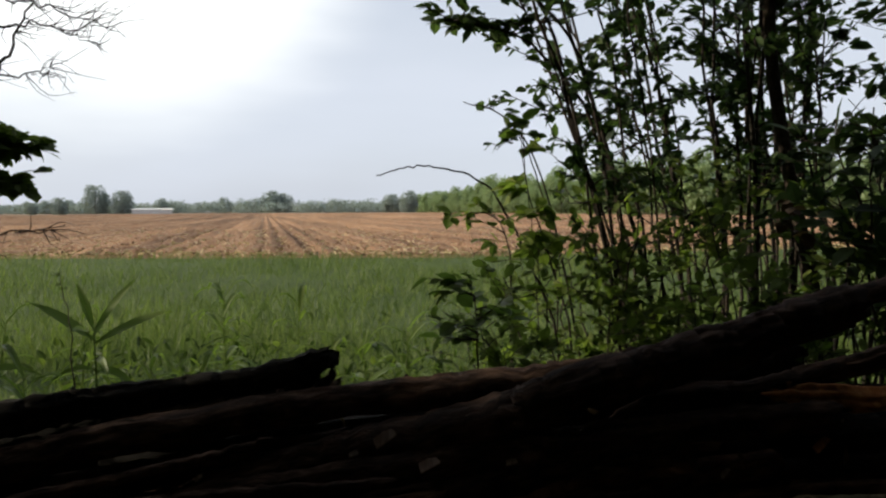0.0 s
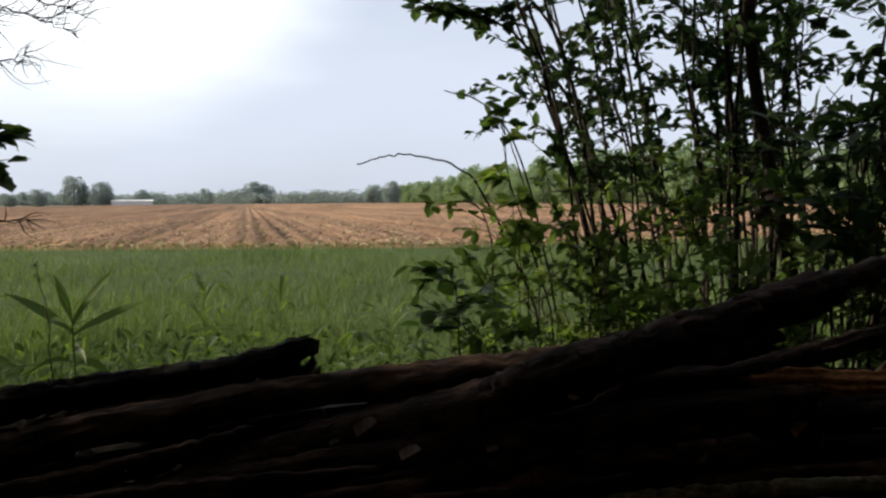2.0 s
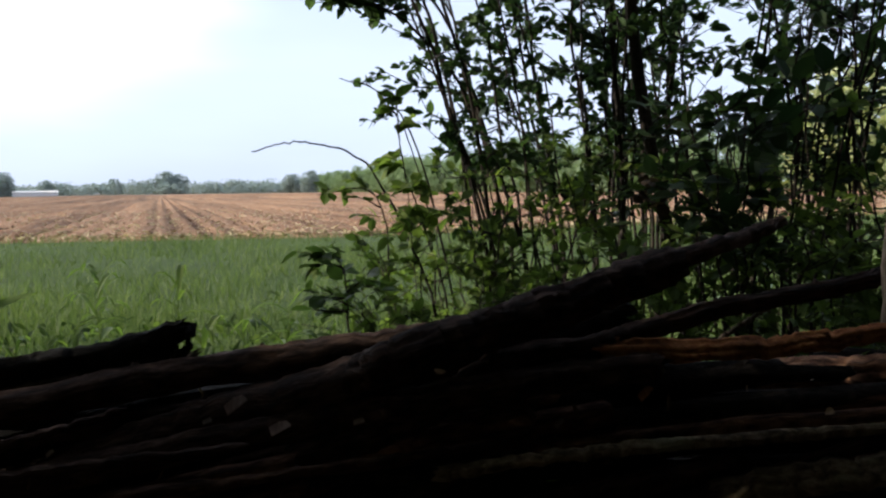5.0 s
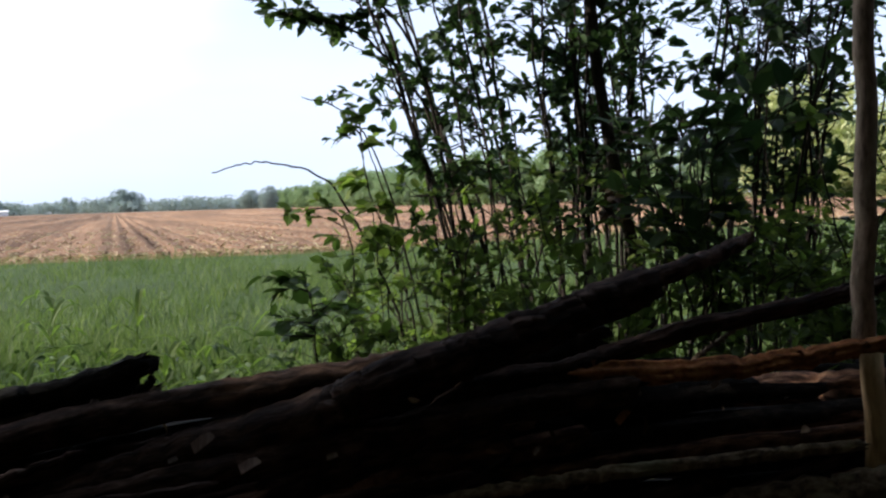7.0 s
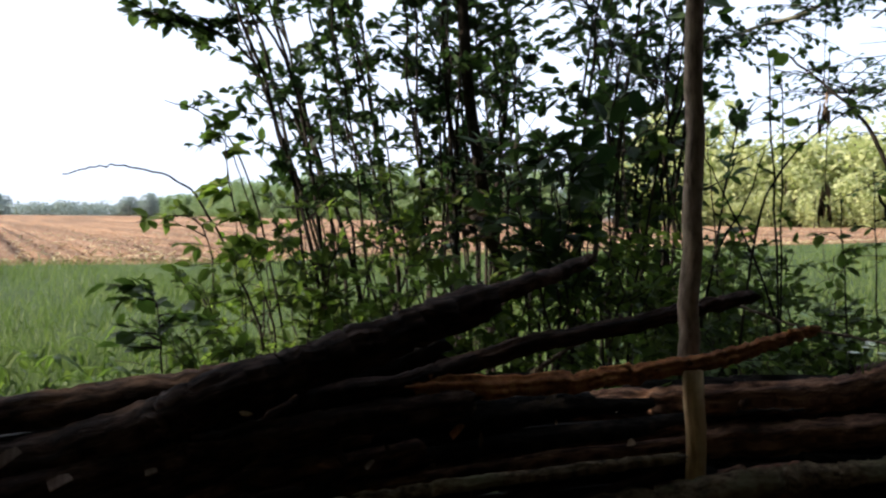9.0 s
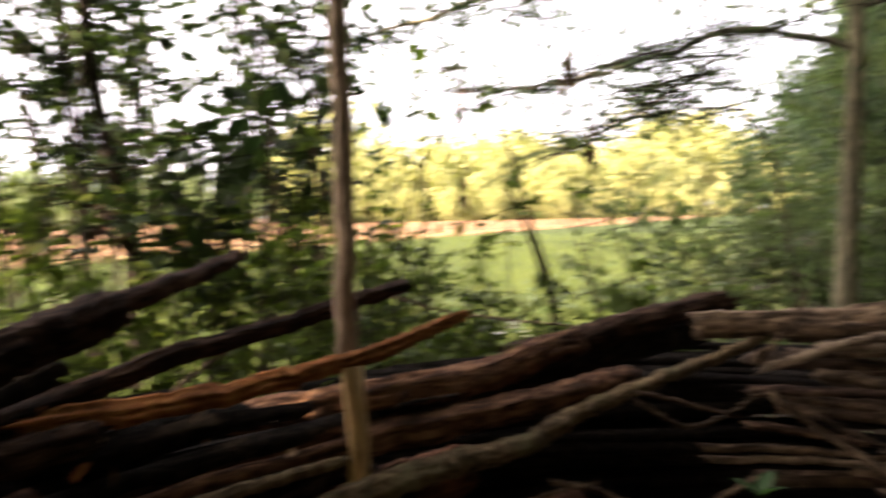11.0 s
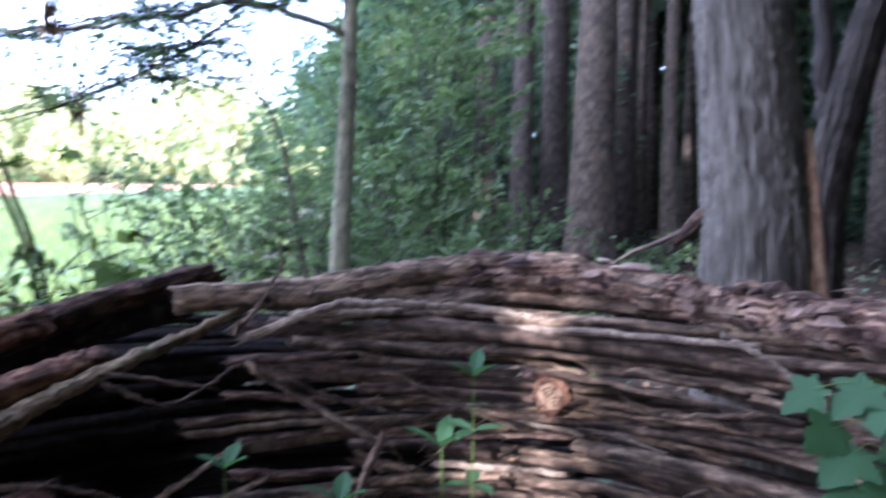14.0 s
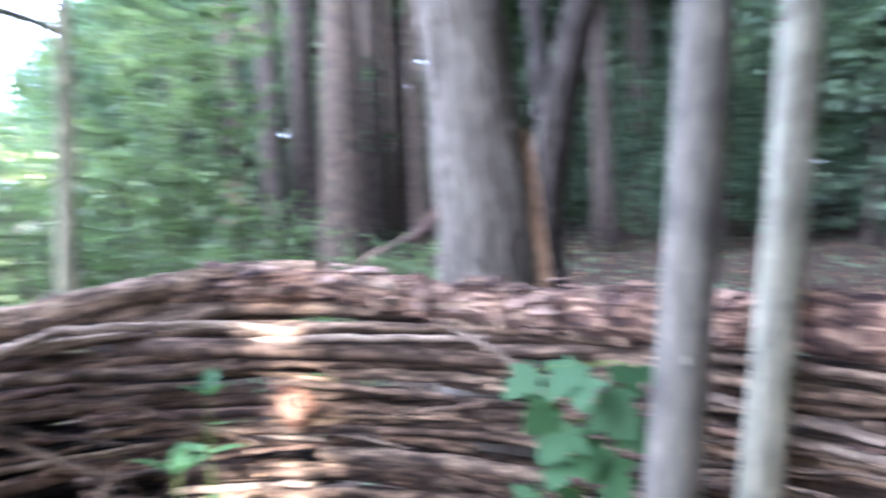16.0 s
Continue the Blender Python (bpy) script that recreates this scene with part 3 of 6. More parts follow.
far_line()
far_tree = tree("far_tree", (-148, 684, 0), 19, 0.5, 3600, (9.5, 9.5, 10.0), M_HAZELEAF, 1.4, M_BROWN, "large tree far beyond the field, haze put into its leaf colour", bole=0.04, sink=2.6, lumps=26)
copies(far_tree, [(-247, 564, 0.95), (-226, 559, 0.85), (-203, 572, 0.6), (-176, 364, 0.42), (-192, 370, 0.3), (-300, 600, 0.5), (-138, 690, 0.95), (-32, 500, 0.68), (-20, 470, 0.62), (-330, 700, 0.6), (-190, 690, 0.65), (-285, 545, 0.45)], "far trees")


def barn():
    root = empty("barn", (-206.5, 563.5, 0))
    root.rotation_euler = (0, 0, radians(20))
    L, D2, H = 13.5, 5.0, 2.9
    bm = bmesh.new()
    bmesh.ops.create_cube(bm, size=1.0, matrix=Matrix.Translation((0, 0, H / 2)) @ Matrix.Diagonal((2 * L, 2 * D2, H, 1)))
    me = bpy.data.meshes.new("wall")
    bm.to_mesh(me)
    bm.free()
    me.materials.append(M_WHITEWALL)
    new("wall", me).parent = root
    r = [(-L - .4, -D2 - .4, H), (L + .4, -D2 - .4, H), (L + .4, 0, H + 1.0), (-L - .4, 0, H + 1.0), (L + .4, D2 + .4, H), (-L - .4, D2 + .4, H),
         (-L - .4, -D2 - .4, H - .15), (L + .4, -D2 - .4, H - .15), (L + .4, D2 + .4, H - .15), (-L - .4, D2 + .4, H - .15)]
    make("roof", [tuple(q) for q in r], [(0, 1, 2, 3), (3, 2, 4, 5), (0, 6, 7, 1), (5, 4, 8, 9), (1, 7, 8, 4, 2), (0, 3, 5, 9, 6), (6, 9, 8, 7)], M_WHITEWALL, root)
    tagged(root, "long low white barn far across the field", "barn")


barn()


# ---- the wood round and behind the eye ----
rng = np.random.default_rng(102)
def forest():
    tall = "tall brown-barked forest tree with a high green crown"
    kinds = [tree("forest_tree", (14.0, -3.5, 0), 14, 0.17, 2000, (4.5, 4.5, 5.5), M_CANOPY, 0.6, M_BROWN, tall, bole=0.48, limbs=8, lumps=16),
             tree("forest_tree", (17.5, 1.0, 0), 16, 0.23, 2000, (5.0, 5.0, 6.5), M_CANOPY, 0.65, M_BROWN, tall, bole=0.48, limbs=8, lumps=16),
             tree("forest_tree", (11.5, -7.5, 0), 11, 0.10, 2000, (3.8, 3.8, 4.6), M_CANOPY, 0.5, M_BROWN, "slim forest tree with a leafy crown", bole=0.42, limbs=8, lumps=14)]
    spots = []
    tries = 0
    while len(spots) < 130 and tries < 9000:
        tries += 1
        x, y = rng.uniform(9, 46), rng.uniform(-34, 22)
        if y > 0.38 * x - 3.2 or (x < 13 and -2 < y < 4.5):
            continue
        if all((x - a) ** 2 + (y - b) ** 2 > 3.4 for a, b, _ in spots):
            spots.append((float(x), float(y), float(rng.uniform(0.8, 1.2))))
    for i, k in enumerate(kinds):
        copies(k, spots[i::3], "forest trees")
    # added south and west of the eye, unseen: crowns close over, shading the ring
    back = [(-2.5, -4.3, 0.8), (0.0, -2.6, 0.75), (24.0, -6.2, 1.0), (27.5, -8.0, 1.1), (31.0, -8.2, 1.1), (4.6, -4.6, 0.8), (-5.5, -4.6, 0.85), (-1.0, -6.5, 1.0), (3.0, -8.0, 1.0), (-6.0, -6.0, 1.0), (-9.5, -6.0, 0.9), (7.6, -7.0, 0.9),
            (-4.0, -10.0, 1.1), (1.6, -4.8, 0.8), (-2.2, -8.2, 0.8), (-9.5, -8.0, 1.1), (6.5, -12, 1.1), (0.5, -11, 1.1), (-1.4, -4.4, 0.8), (-7.5, -5.5, 0.8), (5.4, -9.5, 1.0)]
    for i, k in enumerate(kinds):
        copies(k, back[i::3], "forest trees")
    # tall western trees, out of view, added to keep low sun off the trunks
    copies(kinds[1], [(-10.5, 0.4, 1.2), (-11.0, 4.0, 1.2), (-10.5, -2.4, 1.2), (-12.5, 6.6, 1.25)], "forest trees")
    # crowns added overhead, never in view, to cut the skylight on the logs
    over = tree("canopy_tree", (-1.3, -0.4, 0), 9.0, 0.12, 2600, (2.9, 2.9, 1.6), M_CANOPY, 0.5, M_BROWN, "tree out of view, added so that its crown shades the ring", bole=0.64, limbs=8, lumps=20)
    copies(over, [(3.0, -3.4, 0.95), (-2.6, -3.4, 1.0)], "canopy trees")
    # leafy understory that closes the view between the trunks
    low = tree("understory_tree", (14.8, 4.6, 0), 4.2, 0.04, 3600, (2.1, 2.1, 2.4), M_CANOPY, 0.2, M_BROWN, "low leafy tree filling the wood's understory", bole=0.1, limbs=7, lumps=14, sink=0.4)
    low_spots = [(10.8, 3.6, 0.62), (12.7, 3.4, 0.9), (12.5, 5.1, 0.66), (21.0, -5.4, 1.5), (23.0, -6.6, 1.6), (20.0, -6.3, 1.4), (15.5, 2.4, 1.0), (18.5, 4.0, 1.1), (20, 6.0, 1.1), (24, 7.5, 1.2), (17, 5.2, 1.0), (13.4, -7.8, 1.3), (15.8, -8.6, 1.5), (18.6, -10.8, 1.6), (22.0, -12.2, 1.7), (15.5, -10.5, 1.5)]
    # south of the ring, unseen, added to block low sky light
    for k in range(26):
        a = radians(140 + 106 * (k + 0.5) / 26)
        d = 5.5 + 2.6 * (k % 3)
        low_spots.append((math.sin(a) * d, math.cos(a) * d - 0.5, float(rng.uniform(0.9, 1.2))))
    for _ in range(46):
        x = float(rng.uniform(15, 42))
        y = float(rng.uniform(-26, 0.36 * x - 3.0))
        if not (x < 27 and -0.13 * x < y < 0.2 * x):
            low_spots.append((x, y, float(rng.uniform(0.7, 1.4))))
    copies(low, low_spots, "understory trees")


forest()


def plain_tree(name, pts, r0, r1, bark, label, category="tree", sides=14, flare=0.0, rough=0.05, branches=(), wobble=0.0, burls=2, steps=7):
    root = empty(name, pts[0])
    o = np.array(pts[0])
    v, f, u = tube([np.array(p) - o for p in pts], r0, r1, sides, steps, rough, wobble, flare=flare)
    make("trunk", v, f, bark, root, uvs=u, smooth=True)
    for b in branches:
        v, f, u = tube([np.array(p) - o for p in b[0]], b[1], b[2], 7, 5, 0.08, 0.012)
        br = make("branch", v, f, bark, root, uvs=u, smooth=True)
        if len(b) > 3:
            sprays(br, [np.array(p) - o for p in b[0]], *b[3:])
    for i in range(burls):
        a, z = rng.uniform(math.pi * 0.6, math.pi * 1.6), rng.uniform(0.8, 3.0)
        c = np.array([np.interp(z, [p[2] for p in pts], [p[k] for p in pts]) for k in (0, 1)] + [z]) - o
        n = np.array([math.cos(a), math.sin(a), 0.1])
        v, f, u = tube([c + n * r0 * 0.8, c + n * r0 * 1.12], r0 * 0.22, r0 * 0.1, 8, 2, 0.2)
        make("burl", v, f, bark, root, uvs=u, smooth=True)
    tagged(root, label, category)
    return root


def sprays(parent, pts, n_twigs, reach, n_leaves, leaf_len, mat, droop=-0.1, start=0.15):
    """Side twigs with leaves along a branch: a foliage part under it."""
    c = spline(pts, 10)
    pieces, A = [], []
    for k in range(n_twigs):
        s = int(rng.integers(int(len(c) * start), len(c)))
        b = rng.uniform(0, 2 * np.pi)
        ln = reach * rng.uniform(0.4, 1.0)
        e = c[s] + np.array([math.cos(b) * ln, math.sin(b) * ln, ln * (rng.uniform(-0.35, 0.45) + droop)])
        m = (c[s] + e) / 2 + rng.normal(0, 0.06, 3) * ln + (0, 0, 0.08 * ln)
        pieces.append(tube([c[s], m, e], 0.004, 0.0012, 4, 3, 0.05))
        A.append((c[s], m, e))
    v, f, u = joined(pieces)
    make("twig_spray", v, f, M_TWIG, parent, uvs=u, smooth=True)["kind"] = "stuff"
    A = np.array(A)[rng.integers(0, n_twigs, n_leaves)]
    w = rng.uniform(0.1, 1, (n_leaves, 1))
    pos = A[:, 0] * (1 - w) ** 2 + A[:, 1] * 2 * w * (1 - w) + A[:, 2] * w ** 2
    axis = (A[:, 2] - A[:, 0]) / reach + rng.normal(0, 0.6, (n_leaves, 3)) * (1, 1, 0.5) + (0, 0, -0.15)
    ln = leaf_len * rng.uniform(0.6, 1.25, n_leaves)
    v, f = scatter(OVATE, pos, axis, rand_dirs(n_leaves) * 0.7 + (0, 0, 1), ln, ln * rng.uniform(0.95, 1.35, n_leaves))
    make("foliage", v, f, mat, parent)["kind"] = "stuff"


rng = np.random.default_rng(111)
# large grey tree close behind the ring, its forked neighbour, and the trunks beyond
def furrowed(ob, depth, ridges):
    """Raises long broken bark plates on a trunk's mesh."""
    me = ob.data
    n = len(me.vertices)
    co = np.empty(n * 3)
    nm = np.empty(n * 3)
    me.vertices.foreach_get("co", co)
    me.vertices.foreach_get("normal", nm)
    co, nm = co.reshape(-1, 3), nm.reshape(-1, 3)
    a, z = np.arctan2(nm[:, 1], nm[:, 0]), co[:, 2]
    w = 0.9 * np.sin(z * 7.1 + 2 * np.sin(a * 3)) + 0.6 * np.sin(z * 17.0 + a * 5) + 0.5 * np.sin(z * 3.3 - a * 2)
    plate = np.abs(np.sin(a * ridges + w)) ** 0.45
    breaks = 0.9 + 0.1 * np.sign(np.sin(z * 31 + 5 * np.sin(np.round(a * ridges / np.pi + w / np.pi) * 2.7)) + 0.75)
    me.vertices.foreach_set("co", (co + nm * ((plate * breaks - 0.6) * depth)[:, None]).ravel())
    me.update()


big = plain_tree("large_grey_tree", [(3.72, -0.42, -0.1), (3.70, -0.39, 0.9), (3.70, -0.34, 1.5), (3.70, -0.26, 2.3), (3.7, -0.1, 4.5), (3.7, 0.1, 9)], 0.205, 0.15, M_GREY, "large old tree with furrowed grey bark", sides=150, flare=0.09, rough=0.012, steps=36, burls=0)
furrowed(big.children[0], 0.02, 17)
v, f, u = tube([(-0.11, -0.20, 0.5), (-0.085, -0.168, 0.95), (-0.075, -0.148, 1.2), (-0.07, -0.13, 1.42), (-0.07, -0.12, 1.55)], 0.05, 0.01, 12, 8, 0.2)
make("bare_wood_strip", v, f, M_TAN, big, "strip of bare orange-tan wood where bark has fallen", u, True)
v, f, u = tube([(-0.05, 0.16, 1.27), (-0.02, 0.22, 1.23), (0.01, 0.29, 1.15), (0.03, 0.35, 1.09)], 0.045, 0.018, 10, 5, 0.22, ragged=0.03)
make("broken_limb", v, f, M_REDBARK, big, "broken limb stub hanging down", u, True)
v, f, u = tube([(0.0, 0.28, 1.165), (0.03, 0.42, 1.09), (0.05, 0.5, 1.055), (0.06, 0.6, 0.985)], 0.013, 0.007, 6, 4, 0.1)
make("broken_limb", v, f, M_PALE, big, "", u, True)
forked = plain_tree("forked_tree", [(4.60, -0.74, -0.1), (4.60, -0.77, 0.75), (4.60, -0.79, 1.2), (4.58, -0.86, 1.6), (4.56, -0.94, 2.0), (4.5, -1.12, 2.8), (4.4, -1.3, 6)], 0.115, 0.065, M_DARKBARK, "dark crooked tree beside the large grey tree", flare=0.06, rough=0.06, sides=80, steps=20, branches=[([(4.59, -0.83, 1.45), (4.62, -0.76, 1.75), (4.66, -0.72, 2.6), (4.7, -0.66, 5)], 0.055, 0.04)])
furrowed(forked.children[0], 0.016, 9)
BROWN = "straight brown forest tree outside the ring"
plain_tree("brown_tree", [(10.46, 0.72, -0.1), (10.46, 0.72, 2), (10.5, 0.7, 4), (10.5, 0.6, 11)], 0.27, 0.2, M_BROWN, BROWN, flare=0.12)
plain_tree("brown_tree", [(11.3, 1.75, -0.1), (11.3, 1.75, 4), (11.3, 1.8, 11)], 0.15, 0.12, M_BROWN, BROWN, flare=0.1)
plain_tree("brown_tree", [(11.9, 2.35, -0.1), (11.9, 2.4, 4), (11.8, 2.5, 11)], 0.16, 0.12, M_BROWN, BROWN, flare=0.1)
plain_tree("brown_tree", [(12.0, 1.38, -0.1), (12.0, 1.4, 4), (12.0, 1.4, 11)], 0.2, 0.15, M_BROWN, BROWN, flare=0.1)
for k in range(26):
    tx = 12.0 + 0.55 * k
    ty = tx * (float(rng.uniform(-0.16, 0.19)) if k % 5 < 3 else float(rng.uniform(-0.55, -0.27)))
    plain_tree("brown_tree", [(tx, ty, -0.1), (tx, ty + 0.05, 4), (tx, ty, 11)], float(rng.uniform(0.07, 0.16)), 0.07, M_BROWN, "slim brown trunk deep in the wood", flare=0.06, burls=1)
plain_tree("grey_sapling", [(5.02, 1.88, -0.1), (5.0, 1.87, 0.7), (5.02, 1.84, 1.5), (5.03, 1.82, 2.3), (5.05, 1.8, 5.5)], 0.066, 0.04, M_PALESMOOTH, "slim grey tree just outside the log ring", flare=0.03,
           branches=[([(5.02, 1.84, 2.1), (4.68, 2.26, 2.24), (4.3, 2.58, 2.11), (4.06, 2.8, 2.01), (3.75, 3.1, 1.94), (3.45, 3.45, 1.92)], 0.024, 0.005, 120, 0.9, 1900, 0.034, M_CANOPY),
                     ([(4.6, 2.32, 2.2), (4.5, 2.43, 2.05), (4.33, 2.64, 1.86), (4.12, 2.84, 1.70), (3.91, 3.02, 1.56)], 0.011, 0.004, 90, 0.75, 1500, 0.034, M_CANOPY),
                     ([(5.03, 1.82, 2.6), (4.8, 2.6, 3.0), (4.6, 3.4, 2.9), (4.6, 4.2, 2.6)], 0.025, 0.008, 120, 0.9, 3000, 0.042, M_LEAF),
                     ([(5.03, 1.82, 2.45), (4.2, 3.0, 2.62), (3.5, 4.0, 2.4), (3.0, 4.7, 2.15)], 0.022, 0.006, 110, 0.7, 2600, 0.042, M_LEAF),
                     ([(5.03, 1.82, 2.3), (5.4, 1.5, 2.5), (6.0, 1.2, 2.5)], 0.02, 0.006, 36, 0.6, 1000, 0.06, M_CANOPY)])
plain_tree("young_tree", [(5.6, 2.2, -0.05), (5.52, 2.38, 0.8), (5.45, 2.48, 1.49), (5.37, 2.65, 1.87), (5.34, 2.71, 2.07), (5.11, 3.08, 2.28), (4.9, 3.4, 2.6)], 0.015, 0.006, M_BROWN, "thin young tree bending among the shrubs", "sapling", burls=0,
           branches=[([(5.37, 2.65, 1.87), (5.15, 2.85, 1.9), (4.85, 3.1, 1.85)], 0.006, 0.003, 45, 0.8, 700, 0.034, M_CANOPY),
                     ([(5.34, 2.71, 2.07), (5.0, 2.95, 2.05), (4.7, 3.2, 2.0)], 0.006, 0.003, 45, 0.8, 700, 0.034, M_CANOPY)])
PALE_SAP = "smooth pale grey sapling trunk inside the ring"
plain_tree("smooth_sapling", [(1.83, -0.46, -0.05), (1.82, -0.52, 0.67), (1.80, -0.57, 1.55), (1.78, -0.62, 3.0), (1.76, -0.6, 5)], 0.054, 0.042, M_SMOOTH, PALE_SAP, "sapling", flare=0.015, rough=0.03)
# paler bark colour lifts this dimmer sapling to the other one's brightness
plain_tree("smooth_sapling", [(2.01, -0.70, -0.05), (1.99, -0.76, 0.59), (1.96, -0.82, 1.58), (1.93, -0.9, 3.0), (1.9, -1.0, 5)], 0.045, 0.036, M_PALESMOOTH, PALE_SAP, "sapling", flare=0.015, rough=0.03)
plain_tree("shrub_trunk", [(1.90, 3.66, -0.05), (1.79, 3.69, 0.59), (1.61, 3.77, 1.57), (1.54, 3.8, 2.24), (1.5, 3.8, 3.4)], 0.036, 0.026, M_TWIG, "dark slender trunk in the thicket", "sapling", rough=0.06)


# ---- the log ring ----
rng = np.random.default_rng(103)
def lumpy(v, amp, size):
    """Uneven swellings and hollows over a stem's vertices, in a few wave lengths."""
    out = np.zeros((len(v), 3))
    for k in range(14):
        wave = size * math.exp(rng.uniform(-0.9, 1.7))
        out += np.sin(v @ (rand_dirs(1)[0] * 2 * np.pi / wave) + rng.uniform(0, 6.28))[:, None] * rand_dirs(1) * math.sqrt(wave / size)
    return v + out * amp * 0.22


def log_thing(name, pts, r0, r1, mat, label, sides=28, rough=0.06, ragged=0.015, wobble=0.002, steps=18, end=None, knots=2):
    """A log: its bark-covered stem, the broken wood at its ends, knots."""
    o = np.array(pts[0])
    root = empty(name, pts[0])
    p = [np.array(q) - o for q in pts]
    v, f, u = tube(p, r0, r1, sides, steps, rough, wobble, ragged, bark=0.045)
    v = lumpy(v, 0.15 * r0, 5.0 * r0)
    stem = make("stem", v, f, mat, root, uvs=u, smooth=True)
    if end:
        d = p[-1] - p[-2]
        d /= np.linalg.norm(d)
        v, f, u = tube([p[-1] - d * 0.02, p[-1] + d * 0.008], r1 * 0.86, r1 * 0.7, sides, 2, 0.1, ragged=0.006)
        make("end_grain", v, f, end, root, "pale broken end", u)
    c = spline(p, steps)
    for _ in range(knots):
        i = int(rng.integers(len(c) // 6, len(c) - 2))
        a = rng.uniform(-0.5, 2.2)
        rr = r0 + (r1 - r0) * i / len(c)
        out = np.array([-c[i][0] - o[0], -c[i][1] - o[1], 0])
        out /= np.linalg.norm(out)
        n = out * math.cos(a) + np.array([0, 0, 1]) * math.sin(a)
        v, f, u = tube([c[i] + n * rr * 0.6, c[i] + n * rr * rng.uniform(1.04, 1.22)], rr * 0.5, rr * 0.24, 8, 2, 0.2, ragged=0.004)
        make("knot", v, f, mat, root, "", u, True)
    tagged(root, label, "log")
    return root


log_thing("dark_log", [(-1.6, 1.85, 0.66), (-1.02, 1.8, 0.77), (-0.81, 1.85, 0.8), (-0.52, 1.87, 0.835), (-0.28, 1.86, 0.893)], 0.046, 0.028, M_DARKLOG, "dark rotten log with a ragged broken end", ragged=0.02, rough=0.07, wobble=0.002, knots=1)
# three added fillers, coloured near-black in place of the shade between logs
log_thing("dark_log", [(-1.9, 1.98, 0.50), (-1.2, 1.92, 0.66), (-0.7, 1.90, 0.755), (-0.3, 1.88, 0.822)], 0.055, 0.045, M_DARKLOG, "near-black filler log behind the long log, for shade in the gap")
log_thing("dark_log", [(-1.7, 1.95, 0.47), (-0.9, 1.93, 0.60), (-0.2, 1.90, 0.69), (0.4, 1.86, 0.76)], 0.075, 0.06, M_DARKLOG, "thick near-black filler log, for shade deep in the pile")
log_thing("dark_log", [(-1.7, 1.97, 0.33), (-0.9, 1.95, 0.45), (-0.2, 1.93, 0.55), (0.5, 1.88, 0.62)], 0.075, 0.06, M_DARKLOG, "thick near-black filler log, for shade deep in the pile")
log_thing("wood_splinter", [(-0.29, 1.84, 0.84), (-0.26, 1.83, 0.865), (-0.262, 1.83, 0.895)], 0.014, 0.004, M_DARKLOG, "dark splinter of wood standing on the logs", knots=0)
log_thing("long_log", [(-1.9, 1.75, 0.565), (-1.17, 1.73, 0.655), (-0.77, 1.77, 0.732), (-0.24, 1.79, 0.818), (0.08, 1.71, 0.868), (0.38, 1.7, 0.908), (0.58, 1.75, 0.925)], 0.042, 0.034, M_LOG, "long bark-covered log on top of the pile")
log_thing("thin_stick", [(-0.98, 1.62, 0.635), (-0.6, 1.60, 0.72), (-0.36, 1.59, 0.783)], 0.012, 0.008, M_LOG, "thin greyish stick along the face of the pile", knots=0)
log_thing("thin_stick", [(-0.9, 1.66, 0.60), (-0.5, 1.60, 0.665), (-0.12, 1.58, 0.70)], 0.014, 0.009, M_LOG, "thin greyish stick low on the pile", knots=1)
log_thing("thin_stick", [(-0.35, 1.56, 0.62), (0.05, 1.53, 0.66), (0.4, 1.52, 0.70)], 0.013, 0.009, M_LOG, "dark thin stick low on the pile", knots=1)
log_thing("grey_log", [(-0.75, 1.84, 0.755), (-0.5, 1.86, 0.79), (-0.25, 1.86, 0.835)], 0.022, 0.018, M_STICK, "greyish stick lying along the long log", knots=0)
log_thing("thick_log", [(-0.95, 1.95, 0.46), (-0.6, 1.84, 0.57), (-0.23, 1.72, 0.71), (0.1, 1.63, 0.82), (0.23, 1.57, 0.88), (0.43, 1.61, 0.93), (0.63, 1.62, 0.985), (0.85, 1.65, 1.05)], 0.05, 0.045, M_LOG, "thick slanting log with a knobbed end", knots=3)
# added filler: its near-black colour gives the shade below the thick log
log_thing("dark_log", [(-0.35, 1.90, 0.58), (0.1, 1.76, 0.74), (0.42, 1.73, 0.84), (0.78, 1.76, 0.93)], 0.05, 0.04, M_DARKLOG, "near-black filler log for the shade under the thick slanting log")
cut_log = log_thing("cut_log", [(2.95, 0.34, 0.62), (2.65, 0.28, 0.65), (2.515, 0.255, 0.66)], 0.052, 0.05, M_BROWNLOG, "sawn log end set into the stick wall", end=M_TAN, knots=0)
# its growth rings and drying cracks
face_at, face_n = np.array((2.505, 0.2532, 0.6607)) - (2.95, 0.34, 0.62), np.array((-0.981, -0.182, 0.073))
face_u = np.cross(face_n, (0, 0, 1))
face_u /= np.linalg.norm(face_u)
face_w = np.cross(face_u, face_n)
for rr in (0.012, 0.021, 0.03):
    ang = np.linspace(0.3, 0.3 + 2 * np.pi, 15)
    v, f, u = tube([face_at + (face_u * math.cos(a) + face_w * math.sin(a)) * rr * rng.uniform(0.92, 1.08) for a in ang], 0.0014, 0.0014, 4, 1, 0.1)
    make("growth_ring", v, f, M_LOG, cut_log, uvs=u)
for a, r_in, r_out in ((0.4, 0.004, 0.034), (1.7, 0.008, 0.032), (2.9, 0.0, 0.034), (4.3, 0.01, 0.03), (5.3, 0.006, 0.034)):
    way = [face_at + (face_u * math.cos(a + k * 0.12) + face_w * math.sin(a + k * 0.12)) * (r_in + (r_out - r_in) * k / 2) for k in range(3)]
    v, f, u = tube(way, 0.0012, 0.0028, 4, 2, 0.2)
    make("crack", v, f, M_DARKLOG, cut_log, uvs=u)
